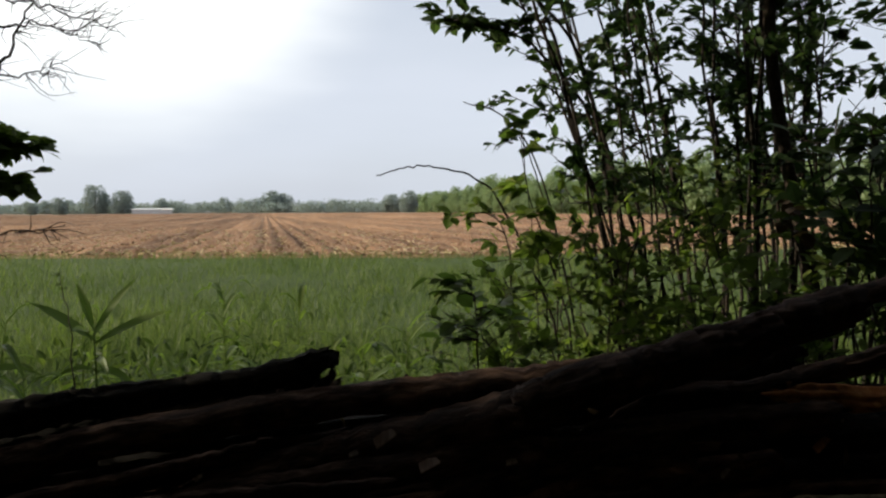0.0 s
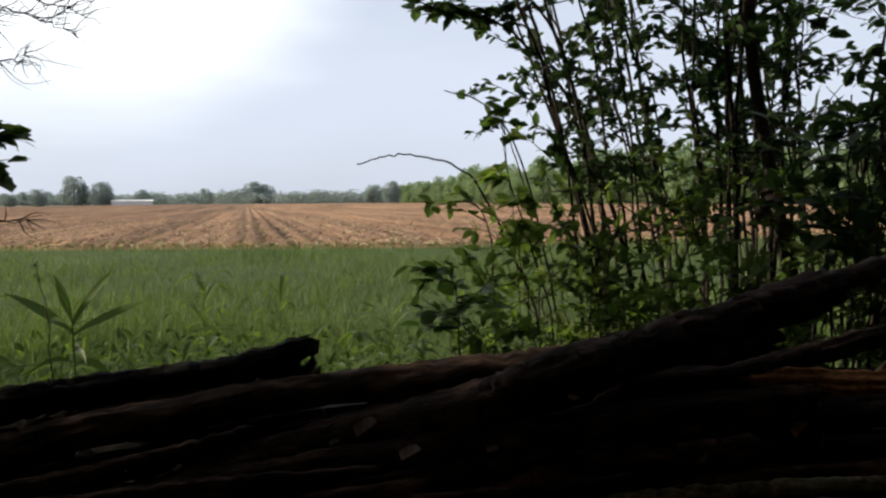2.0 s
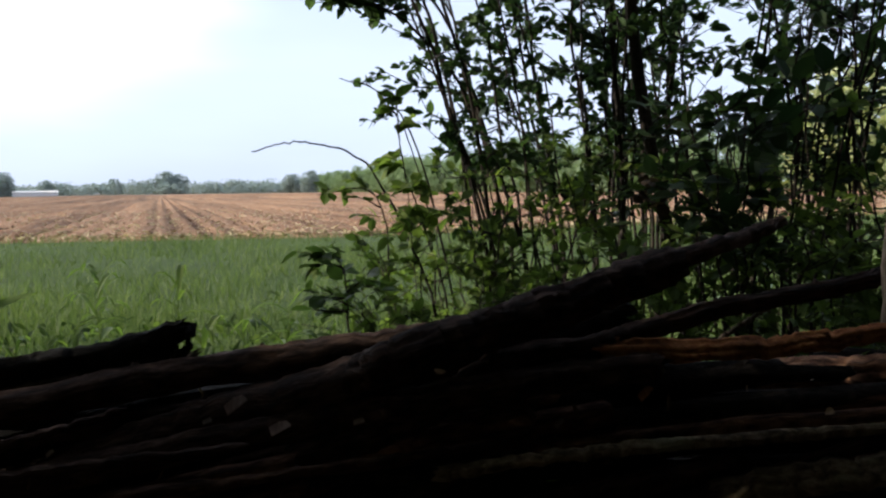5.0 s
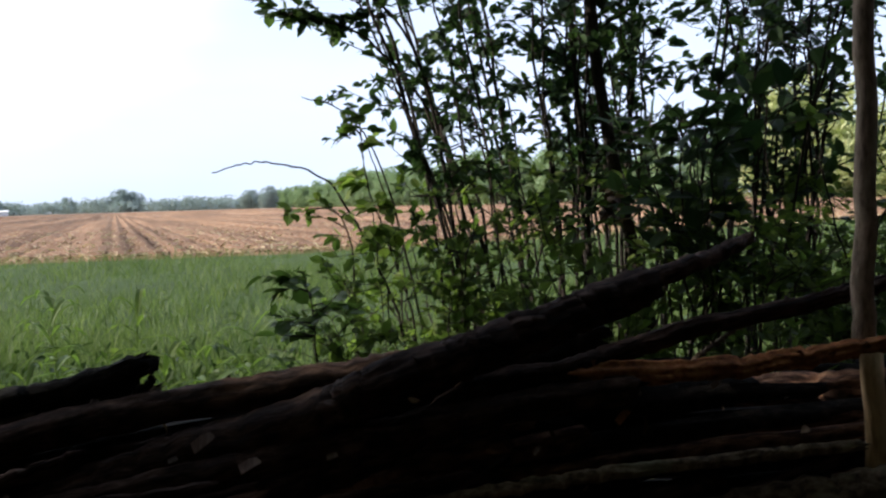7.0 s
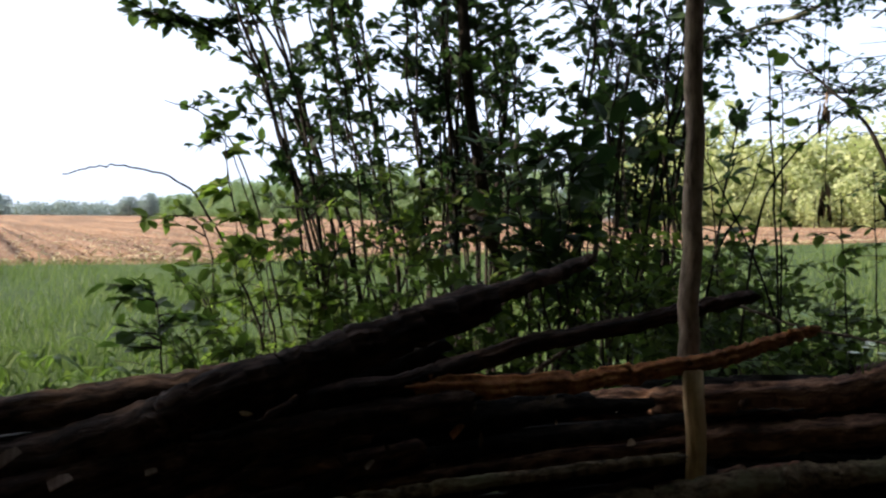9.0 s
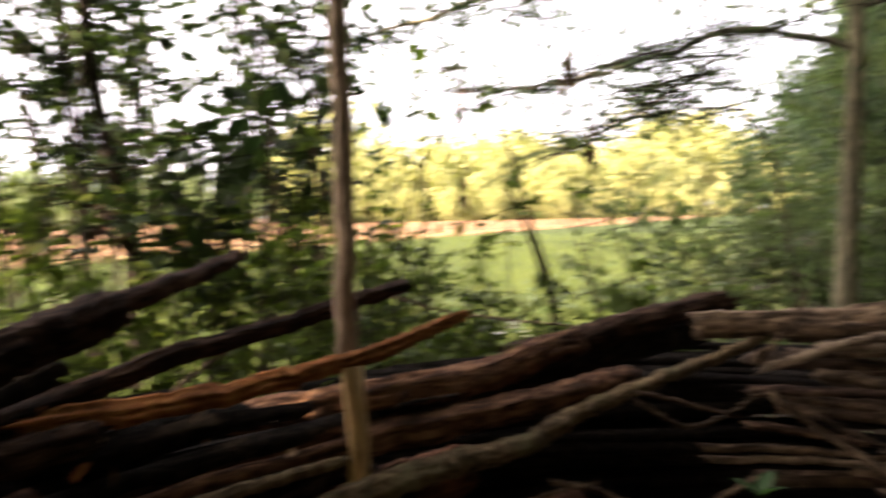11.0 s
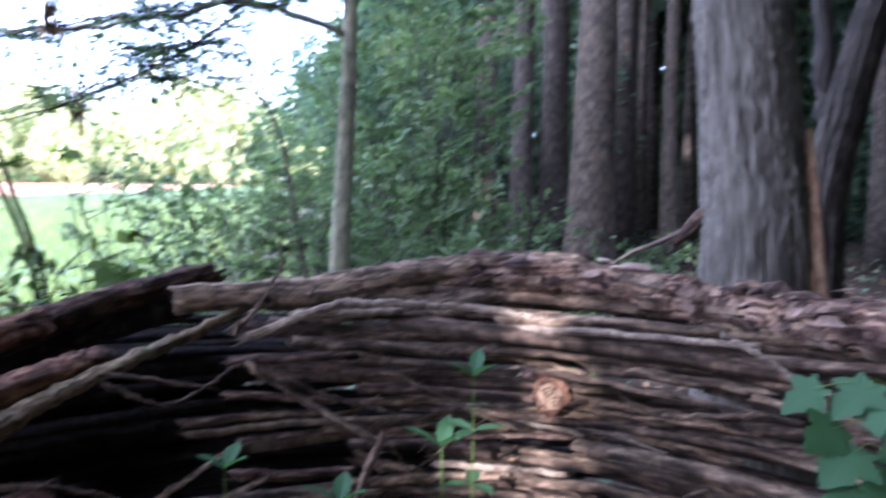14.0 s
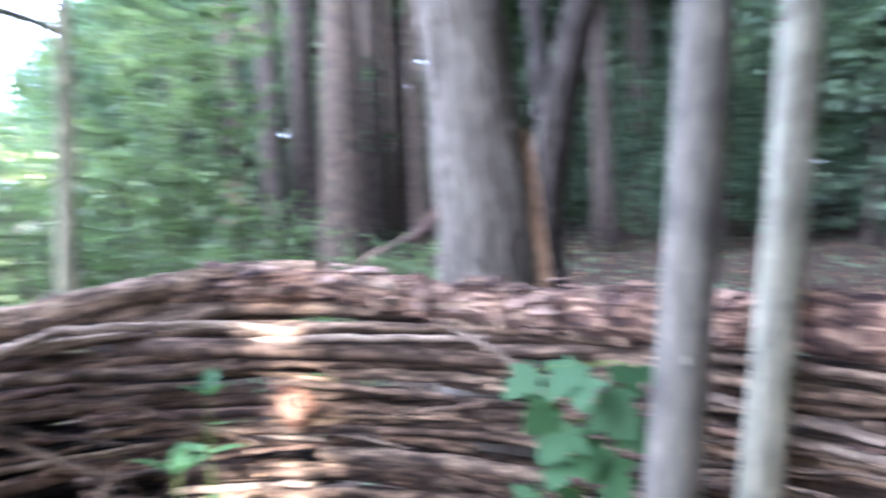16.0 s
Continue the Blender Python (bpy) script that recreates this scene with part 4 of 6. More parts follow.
log_thing("barkless_log", [(2.33, -0.80, 0.74), (2.22, -1.0, 0.735), (2.08, -1.2, 0.73)], 0.042, 0.036, M_PALE, "broad piece of pale barkless wood in the wall", knots=0)
log_thing("thin_limb", [(0.72, 1.63, 1.03), (1.05, 1.78, 1.09), (1.28, 1.94, 1.13)], 0.026, 0.018, M_LOG, "thin limb reaching past the thick log", knots=0)
log_thing("slanting_log", [(0.0, 1.6, 0.66), (0.27, 1.59, 0.75), (0.46, 1.63, 0.85), (0.68, 1.64, 0.88), (0.95, 1.69, 0.93), (1.42, 1.73, 1.0), (1.67, 1.75, 1.03)], 0.034, 0.018, M_LOG, "slanting brown log in the pile")
log_thing("split_log", [(0.67, 1.62, 0.86), (1.04, 1.61, 0.86), (1.22, 1.58, 0.88), (1.41, 1.545, 0.91), (1.54, 1.50, 0.955), (1.635, 1.48, 0.98)], 0.026, 0.013, M_ORANGE, "split log of orange decayed wood", ragged=0.012, rough=0.12, knots=3)
log_thing("low_log", [(-0.9, 1.9, 0.5), (-0.4, 1.70, 0.64), (0.1, 1.6, 0.75), (0.27, 1.56, 0.785), (0.5, 1.58, 0.81), (0.79, 1.59, 0.83)], 0.036, 0.03, M_LOG, "brown log low in the pile", end=M_PALE)
log_thing("cut_stick", [(0.3, 1.58, 0.62), (0.65, 1.55, 0.66), (1.0, 1.55, 0.67), (1.28, 1.51, 0.69)], 0.016, 0.013, M_MOSSLIMB, "stick with a pale cut end", end=M_PALE, knots=1)
log_thing("brown_log", [(1.2, 1.95, 0.72), (1.43, 1.60, 0.79), (1.73, 1.5, 0.82), (1.94, 1.475, 0.846), (2.06, 1.47, 0.86)], 0.042, 0.034, M_BROWNLOG, "brown log with peeling bark", rough=0.1)
log_thing("brown_log", [(1.05, 1.9, 0.60), (1.38, 1.58, 0.70), (1.7, 1.45, 0.735), (1.94, 1.36, 0.765), (2.06, 1.3, 0.78)], 0.04, 0.036, M_BROWNLOG, "brown log lying under a peeling log", rough=0.1)
log_thing("dark_log", [(1.85, 1.545, 0.83), (2.2, 1.46, 0.875), (2.4, 1.375, 0.91), (2.555, 1.28, 0.943)], 0.043, 0.033, M_LOG, "dark log with a broken end")
# another added filler, near-black like the shaded hollow around it
log_thing("dark_log", [(1.8, 1.66, 0.74), (2.15, 1.54, 0.79), (2.5, 1.34, 0.85)], 0.045, 0.04, M_DARKLOG, "near-black filler log for the dark gap under the broken log", knots=1)
log_thing("rotten_log", [(0.75, 1.86, 0.35), (1.1, 1.76, 0.43), (1.45, 1.68, 0.50), (1.76, 1.62, 0.55)], 0.10, 0.06, M_ROT, "thick rotten red-brown log inside the pile", rough=0.1, knots=3)
log_thing("rotten_log", [(0.7, 1.82, 0.2), (1.25, 1.66, 0.29), (1.75, 1.5, 0.37), (2.0, 1.42, 0.4)], 0.10, 0.08, M_ROT, "thick rotten red-brown log low in the pile", rough=0.1, knots=3)
log_thing("crooked_limb", [(0.95, 1.62, 0.52), (1.32, 1.49, 0.61), (1.55, 1.42, 0.65), (1.71, 1.37, 0.66), (1.91, 1.31, 0.73), (2.16, 1.2, 0.8), (2.37, 1.08, 0.87)], 0.036, 0.012, M_MOSSLIMB, "crooked limb with pale lichened bark", wobble=0.003, knots=5)
log_thing("rail_log", [(2.29, 1.24, 0.905), (2.49, 0.92, 0.93), (2.6, 0.67, 0.97), (2.66, 0.45, 1.0), (2.66, 0.2, 1.0)], 0.04, 0.032, M_STICK, "log laid along the top of the stick wall")
log_thing("bent_branch", [(2.28, 1.04, 0.81), (2.38, 0.84, 0.89), (2.42, 0.76, 0.9), (2.51, 0.52, 0.89), (2.54, 0.25, 0.86), (2.54, 0.04, 0.83)], 0.012, 0.009, M_PALE, "bent pale branch on the stick wall")
log_thing("fallen_twig", [(2.26, 1.01, 0.75), (2.32, 0.85, 0.63), (2.37, 0.69, 0.54)], 0.012, 0.009, M_STICK, "crooked twig leaning on the stick wall", knots=1)
log_thing("fallen_twig", [(2.25, 0.98, 0.74), (2.34, 0.82, 0.66), (2.38, 0.66, 0.62)], 0.008, 0.005, M_STICK, "thin twig leaning on the stick wall", knots=0)
log_thing("fallen_twig", [(1.97, 1.22, 0.75), (2.07, 1.15, 0.68), (2.14, 1.1, 0.69), (2.23, 1.03, 0.75)], 0.007, 0.004, M_STICK, "curved twig over the dark hollow", knots=0)
log_thing("fallen_twig", [(2.24, 0.74, 0.2), (2.28, 0.71, 0.44), (2.35, 0.68, 0.55)], 0.012, 0.009, M_STICK, "short stick propped on the wall", knots=0)
log_thing("fallen_twig", [(2.27, 1.05, 0.84), (2.3, 1.01, 0.89), (2.35, 0.96, 1.0)], 0.008, 0.004, M_STICK, "twig sticking up from the logs", knots=0)
log_thing("fallen_twig", [(2.37, -0.16, 0.88), (2.30, -0.26, 0.84), (2.23, -0.33, 0.79)], 0.007, 0.004, M_PALE, "thin pale twig hanging over the wall", knots=0)
log_thing("fallen_twig", [(1.70, 1.92, 1.01), (1.83, 1.82, 0.95), (1.95, 1.71, 0.92), (2.13, 1.5, 0.89)], 0.005, 0.003, M_PALE, "thin bare twig spanning the gap", knots=0)
for hx, hy, hz, ex, ey, ez, r in ((1.75, 1.30, 0.58, 1.98, 1.16, 0.47, 0.008), (1.88, 1.2, 0.36, 2.16, 1.0, 0.56, 0.01), (2.02, 1.12, 0.34, 2.2, 0.94, 0.47, 0.012), (2.12, 1.02, 0.30, 2.22, 0.86, 0.42, 0.012), (1.62, 1.36, 0.5, 1.86, 1.26, 0.56, 0.007)):
    log_thing("fallen_twig", [(hx, hy, hz), ((hx + ex) / 2, (hy + ey) / 2 + 0.01, (hz + ez) / 2 + 0.015), (ex, ey, ez)], r, r * 0.6, M_STICK, "crooked dead twig across the dark hollow", knots=1)
log_thing("fallen_twig", [(1.0, 1.7, 0.87), (1.12, 1.72, 0.93)], 0.006, 0.004, M_PALE, "thin pale twig between two logs", knots=0)

for sx, sy, ex, ey, sz, ez in ((2.40, 1.02, 2.68, 0.42, 0.895, 0.925), (2.66, 0.62, 2.60, 0.0, 0.925, 0.915), (2.63, 0.25, 2.42, -0.30, 0.915, 0.895), (2.47, -0.12, 2.2, -0.56, 0.885, 0.885)):
    log_thing("tucked_stick", [(sx, sy, sz), ((sx + ex) / 2 + 0.03, (sy + ey) / 2, (sz + ez) / 2), (ex, ey, ez)], 0.024, 0.02, M_STICK, "stick tucked under the top logs of the wall", knots=1)

rng = np.random.default_rng(104)
peeling = log_thing("peeling_log", [(2.66, 0.72, 0.955), (2.64, 0.45, 0.965), (2.62, 0.19, 0.97), (2.52, -0.09, 0.94), (2.39, -0.33, 0.93), (2.24, -0.54, 0.93), (1.95, -0.91, 0.95), (1.79, -1.08, 0.96)], 0.036, 0.072, M_REDBARK, "thick log with flaking red-brown bark", sides=32, rough=0.07, knots=4, wobble=0.003, steps=22)
FLAKE = (np.array([(0, -0.5, 0), (0.05, 0.4, 0.03), (0.5, -0.45, 0.05), (0.55, 0.5, 0.08), (1, -0.3, 0.02), (0.9, 0.35, 0.0)], float), [(0, 2, 3, 1), (2, 4, 5, 3)])
pc = spline([(2.64, 0.62, 0.975), (2.62, 0.19, 0.97), (2.52, -0.09, 0.94), (2.39, -0.33, 0.93), (2.24, -0.54, 0.93), (1.95, -0.91, 0.95)], 8)
for i in range(110):
    k = int(rng.integers(1, len(pc) - 1))
    c = pc[k]
    out = np.array([-c[0], -c[1], 0]) / math.hypot(c[0], c[1])
    a = rng.uniform(-0.6, 1.7)
    n = out * math.cos(a) + np.array([0, 0, 1]) * math.sin(a)
    t = pc[k + 1] - pc[k - 1]
    t /= np.linalg.norm(t)
    rr = 0.05 + 0.02 * k / len(pc)
    ln = rng.uniform(0.025, 0.085)
    v, f = scatter((FLAKE[0] + rng.normal(0, 0.12, (6, 3)) * (1, 1, 0.3), FLAKE[1]), np.array([c + n * (rr + rng.uniform(-0.002, 0.005))]) - np.array([peeling.location]), np.array([t + rng.normal(0, 0.12, 3)]), np.array([n + rng.normal(0, 0.12, 3)]), ln, ln * rng.uniform(0.25, 0.5))
    top = v + n * 0.003
    v = np.vstack([v, top])
    f = [q[::-1] for q in f] + [tuple(j + 6 for j in q) for q in f] + [(0, 1, 7, 6), (4, 10, 11, 5), (0, 6, 8, 2), (2, 8, 10, 4), (1, 3, 9, 7), (3, 5, 11, 9)]
    make("bark_flake", v, f, (M_REDBARK, M_FLAKE, M_STICK, M_REDBARK, M_REDBARK)[i % 5], peeling, "", v[:, :2])

post = empty("wooden_post", (1.388, 1.64, 0))
v, f, u = tube([(-0.036, -0.113, -0.1), (-0.047, -0.108, 0.52), (-0.05, -0.096, 0.885)], 0.0225, 0.0235, 12, 5, 0.05, 0.003)
make("lower_pole", v, f, M_POSTLOW, post, "pale golden lower part", u, True)
v, f, u = tube([(0.0, -0.012, 0.865), (0.0, -0.01, 1.1), (-0.002, -0.012, 1.73), (-0.008, -0.01, 3.2)], 0.026, 0.02, 12, 6, 0.05, 0.004)
make("upper_pole", v, f, M_POST, post, "brown bark-covered upper part", u, True)
tagged(post, "thin upright wooden post bracing the log pile", "post")


def ring_at(az):
    """Distance of the ring's inner face from the middle, by compass degrees."""
    return np.interp(az, (-60, -45, -30, -8, 8, 25, 40, 50, 65, 80, 90, 102, 120, 150), (2.9, 2.35, 1.95, 1.78, 1.6, 1.75, 2.05, 2.25, 2.55, 2.62, 2.55, 2.3, 2.1, 2.0))


def ring_top(az):
    return np.interp(az, (-60, -30, -8, 8, 25, 40, 60, 75, 90, 150), (0.52, 0.64, 0.74, 0.80, 0.82, 0.78, 0.80, 0.90, 0.91, 0.91))


def stick_pts(a, span, z0, z1, depth):
    pts = []
    for s in (0, 0.5, 1):
        aa = a + span * s
        d = float(ring_at(aa)) + depth + rng.normal(0, 0.012)
        pts.append(np.array([math.sin(radians(aa)) * d, math.cos(radians(aa)) * d, z0 + (z1 - z0) * s + rng.normal(0, 0.006)]))
    pts[1] = pts[1] * 0.4 + (pts[0] + pts[2]) * 0.3
    return pts


rng = np.random.default_rng(112)


def stick_wall():
    root = empty("stick_wall", (2.0, 1.6, 0))
    o = np.array((2.0, 1.6, 0.0))
    extra, hidden = [], []

    def add(a, span, z0, z1, depth, thick, mat, own):
        t = tube([p - o for p in stick_pts(a, span, z0, z1, depth)], thick, thick * rng.uniform(0.55, 0.9), 9 if own else 5, 7 if own else 2, 0.11, 0.002, 0.014, bark=0.05)
        if own:
            make("stick", t[0], t[1], mat, root, uvs=t[2], smooth=True)
        else:
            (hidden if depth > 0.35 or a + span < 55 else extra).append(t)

    mats = (M_STICK, M_STICK, M_STICK, M_PALE, M_INNER, M_REDBARK)
    # the neatly stacked eastern part
    z = 0.03
    while z < 0.915:
        a = rng.uniform(61, 72)
        while a < 146:
            span = rng.uniform(4, 16)
            thick = rng.uniform(0.008, 0.02) * (1.5 if rng.uniform() < 0.18 else 1.0)
            add(a, span, z + rng.normal(0, 0.014), z + rng.normal(0, 0.022), rng.uniform(-0.045, 0.075), thick, mats[int(rng.integers(0, 6))], a < 125)
            a += span * rng.uniform(0.85, 1.2)
        z += rng.uniform(0.031, 0.045)
    # slanting logs and limbs of the northern part
    for i in range(70):
        a = rng.uniform(-62, 34)
        zz = rng.uniform(0.02, 0.97) * float(ring_top(a + 12))
        span = min(rng.uniform(14, 34), (50 if zz > 0.66 else 44) - a)
        rise = rng.uniform(0.04, 0.13)
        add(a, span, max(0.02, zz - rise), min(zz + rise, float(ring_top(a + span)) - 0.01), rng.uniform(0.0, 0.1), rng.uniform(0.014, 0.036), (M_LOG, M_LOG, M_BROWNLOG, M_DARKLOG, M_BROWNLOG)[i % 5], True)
    # twigs lying askew
    for i in range(60):
        a = rng.uniform(40, 120)
        zz = rng.uniform(0.1, 0.8)
        if a < 66 and zz < 0.72:
            continue
        add(a, rng.uniform(3, 9), zz, zz + rng.normal(0, 0.10), rng.uniform(-0.06, 0.0), rng.uniform(0.003, 0.008), mats[i % 6], True)
    for i in range(130):
        a = rng.uniform(-62, 27)
        span = rng.uniform(12, 17)
        zz = rng.uniform(0.0, 1.0) * float(ring_top(a + span / 2))
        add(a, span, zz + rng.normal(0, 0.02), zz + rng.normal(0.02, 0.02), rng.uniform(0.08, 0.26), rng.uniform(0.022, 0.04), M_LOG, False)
    # what fills the wall behind
    for layer in range(3):
        for i in range(230):
            a = rng.uniform(-62, 146)
            span = rng.uniform(12, 30)
            hollow = a + span > 45 and a < rng.uniform(61, 75)
            zz = rng.uniform(0, 0.98 if hollow else 0.98) * float(ring_top(a + span / 2))
            add(a, span, zz + rng.normal(0, 0.03), zz + rng.normal(0, 0.03), (0.46 if hollow else 0.08) + layer * 0.07, rng.uniform(0.012, 0.026), M_STICK, False)
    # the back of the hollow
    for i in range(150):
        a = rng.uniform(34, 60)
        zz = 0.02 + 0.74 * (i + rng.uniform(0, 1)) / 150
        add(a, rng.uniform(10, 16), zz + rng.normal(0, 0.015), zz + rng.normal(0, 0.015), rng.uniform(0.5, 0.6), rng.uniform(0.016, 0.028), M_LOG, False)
    # inner sticks darker, the hollow's near-black: its shade is put into their colour
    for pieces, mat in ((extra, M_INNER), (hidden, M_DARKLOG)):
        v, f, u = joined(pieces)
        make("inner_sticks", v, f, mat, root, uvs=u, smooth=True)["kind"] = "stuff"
    tagged(root, "low curved wall of stacked dry sticks and branches", "stick wall")


stick_wall()


# ---- thicket outside the ring ----
rng = np.random.default_rng(105)
def stem_shrub(name, base, stems, leaves, leaf_len, mat, label, spread=0.5, height=2.6, r=0.012, category="shrub", low=0.25, reach=0.45, lean=(0.0, 0.0)):
    """Thin stems from one foot, each with its side twigs and ovate leaves."""
    root = empty(name, base)
    per = leaves // stems
    for i in range(stems):
        a = rng.uniform(0, 2 * np.pi)
        o = np.array([math.cos(a), math.sin(a), 0]) * rng.uniform(0, spread * 0.45)
        h = height * rng.uniform(0.65, 1.05)
        d = np.array([math.cos(a), math.sin(a), 0]) * rng.uniform(0.1, 1.0) * spread + np.array([lean[0], lean[1], 0]) * h
        p = [o, o + d * 0.3 + (0, 0, h * 0.4), o + d * 0.7 + (0, 0, h * 0.75), o + d + (0, 0, h)]
        rr = r * rng.uniform(0.6, 1.3)
        pieces = [tube(p, rr, rr * 0.35, 6, 4, 0.06, 0.012)]
        c = spline(p, 8)
        A = []
        for k in range(14):
            s = int(rng.integers(int(len(c) * low), len(c)))
            b = rng.uniform(0, 2 * np.pi)
            ln = rng.uniform(0.3, 1.0) * reach
            e = c[s] + np.array([math.cos(b) * ln, math.sin(b) * ln, ln * rng.uniform(0.1, 0.9)])
            m = (c[s] + e) / 2 + rng.normal(0, 0.03, 3)
            pieces.append(tube([c[s], m, e], rr * 0.35, 0.0015, 4, 2, 0.05))
            A.append((c[s], m, e))
        v, f, u = joined(pieces)
        stem = make("stem", v, f, M_TWIG, root, uvs=u, smooth=True)
        A = np.array(A)[rng.integers(0, len(A), per)]
        w = rng.uniform(0.15, 1, (per, 1))
        pos = A[:, 0] * (1 - w) ** 2 + A[:, 1] * 2 * w * (1 - w) + A[:, 2] * w ** 2
        axis = (A[:, 2] - A[:, 0]) / reach + rng.normal(0, 0.5, (per, 3)) + (0, 0, -0.15)
        ln = leaf_len * rng.uniform(0.55, 1.25, per)
        v, f = scatter(OVATE, pos, axis, rand_dirs(per) * 0.7 + (0, 0, 1), ln, ln * rng.uniform(0.8, 1.15, per))
        make("foliage", v, f, mat, stem)["kind"] = "stuff"
    tagged(root, label, category)
    return root


TALL = "tall many-stemmed shrub with dark green leaves"
for bx, by, n, lv, h, sp, ll, ln in ((1.14, 3.95, 9, 1650, 3.1, 0.5, 0.064, -0.17), (1.42, 4.1, 10, 2600, 3.3, 0.6, 0.066, -0.13), (1.78, 4.55, 11, 2400, 3.4, 0.65, 0.07, -0.06), (2.2, 4.4, 8, 800, 3.2, 0.6, 0.085, 0.0), (2.7, 4.7, 8, 650, 3.3, 0.9, 0.095, 0.0), (2.5, 4.1, 6, 420, 2.8, 0.7, 0.105, 0.0), (3.0, 4.1, 7, 380, 2.9, 0.8, 0.105, 0.0)):
    stem_shrub("tall_shrub", (bx, by, -0.05), n, lv, ll, M_LEAF, TALL, sp, h, 0.0125, low=0.36, lean=(ln, 0.0))
stem_shrub("broad_leaved_shrub", (1.73, 3.08, -0.05), 6, 270, 0.105, M_LEAF, "dark shrub with a dense head of broad leaves", 0.26, 1.7, 0.009, low=0.55, reach=0.24)
stem_shrub("broad_leaved_shrub", (2.05, 3.3, -0.05), 4, 90, 0.115, M_LEAF, "tall dark shrub with broad leaves against the sky", 0.45, 2.5, 0.009, low=0.6, reach=0.35)
LOW = "low leafy shrub in the undergrowth"
for bx, by, n, lv, h, sp in ((-2.3, 3.2, 6, 160, 0.8, 0.4), (-1.95, 2.75, 6, 150, 0.6, 0.35), (-1.2, 3.0, 5, 110, 0.55, 0.3), (-0.55, 3.1, 4, 80, 0.5, 0.3), (0.3, 3.3, 7, 380, 0.95, 0.45), (0.62, 3.35, 8, 620, 1.25, 0.5), (0.9, 3.65, 8, 620, 1.55, 0.5), (1.1, 3.1, 8, 700, 1.05, 0.5), (1.5, 3.4, 9, 800, 1.4, 0.6), (2.0, 3.2, 8, 560, 1.3, 0.6), (2.5, 3.2, 8, 420, 1.3, 0.6), (2.9, 2.8, 7, 420, 1.0, 0.5), (2.3, 2.6, 6, 420, 0.85, 0.5), (3.3, 3.3, 6, 240, 1.1, 0.5), (1.85, 2.5, 6, 380, 0.8, 0.4), (2.6, 2.25, 6, 380, 0.75, 0.4), (3.0, 2.35, 6, 360, 0.8, 0.4), (3.3, 2.65, 6, 340, 0.85, 0.4), (2.5, 2.85, 6, 360, 0.9, 0.4), (3.5, 2.15, 5, 260, 0.7, 0.4), (2.1, 2.85, 6, 360, 0.95, 0.4), (2.6, 3.65, 6, 330, 1.15, 0.45), (3.0, 3.85, 6, 330, 1.2, 0.45), (3.15, 3.45, 6, 300, 1.1, 0.4)):
    stem_shrub("low_shrub", (bx, by, -0.05), n, int(lv * 1.8), 0.062, M_HERB if bx > 1.6 and (by < 3.0 or by > 3.4) else M_LIGHTLEAF, LOW, sp, h, 0.006, low=0.1, reach=0.3)
rng = np.random.default_rng(106)
FSH = "leafy green shrub under the forest trees"
for bx, by, n, lv, h, sp in ((6.3, 3.7, 8, 900, 1.5, 0.7), (6.0, 4.1, 5, 300, 1.7, 0.6), (6.8, 3.2, 9, 1500, 1.55, 0.8), (7.2, 2.7, 9, 2200, 1.9, 0.8), (7.6, 2.1, 9, 3800, 3.4, 1.0), (8.6, 2.0, 8, 3200, 3.9, 0.9), (9.4, 2.6, 9, 4200, 4.6, 1.2), (8.2, 1.4, 7, 1300, 1.0, 0.7), (8.3, -0.3, 7, 900, 0.6, 0.9), (6.0, 2.7, 8, 1700, 1.2, 0.9), (6.4, 1.3, 7, 1200, 0.8, 0.8), (6.6, 0.1, 6, 500, 0.45, 0.8)):
    stem_shrub("forest_shrub", (bx, by, -0.05), n, lv, 0.08, M_FOREST, FSH, sp, h, 0.01, low=0.08, reach=0.6)
rng = np.random.default_rng(107)
# unseen trees added on the west side; low sun passes between two of them
tree("hedge_tree", (-4.9, 2.25, 0), 5.85, 0.04, 2600, (0.45, 0.40, 1.15), M_CANOPY, 0.3, M_BROWN, "slim leafy tree out of view, added to keep sun off the upper post", bole=0.58, limbs=3, lumps=18)
tree("hedge_tree", (-6.6, 1.9, 0), 12.0, 0.08, 2600, (1.2, 1.8, 2.9), M_CANOPY, 0.4, M_BROWN, "tall leafy tree out of view, added to close the sun slot higher up", bole=0.5, limbs=6, lumps=22)
for bx, by, ry in ((-4.2, 0.15, 0.60), (-4.6, -1.2, 0.6), (-4.2, 1.61, 0.42), (-4.2, 2.98, 0.62), (-5.6, 1.775, 0.42), (-5.6, 0.285, 0.60), (-5.8, -1.0, 0.6), (-5.6, 3.12, 0.62)):
    tree("hedge_tree", (bx, by, 0), 9.0, 0.07, 2600, (0.75, ry, 4.4), M_CANOPY, 0.34, M_BROWN, "dense leafy tree west of the ring, out of view, added to block the sun", bole=0.04, limbs=0, lumps=26, sink=0.4)


# unseen thin foliage added further west to dim the sun reaching the ring
tree("sparse_tree", (-42.3, 4.95, 0), 22.6, 0.2, 3300, (2.2, 2.4, 2.6), M_CANOPY, 0.13, M_BROWN, "tall tree with thin small-leaved foliage, out of view, added to dim the sun", bole=0.65, limbs=5, lumps=80)


# ---- plants by the logs ----
rng = np.random.default_rng(108)
LANCE = (np.array([(0, 0, 0), (0.3, 0.5, 0.10), (0.3, -0.5, 0.10), (0.65, 0.4, 0.06), (0.65, -0.4, 0.06), (1, 0, -0.22), (0.3, 0, 0.07), (0.65, 0, 0.03)], float), OVATE[1])


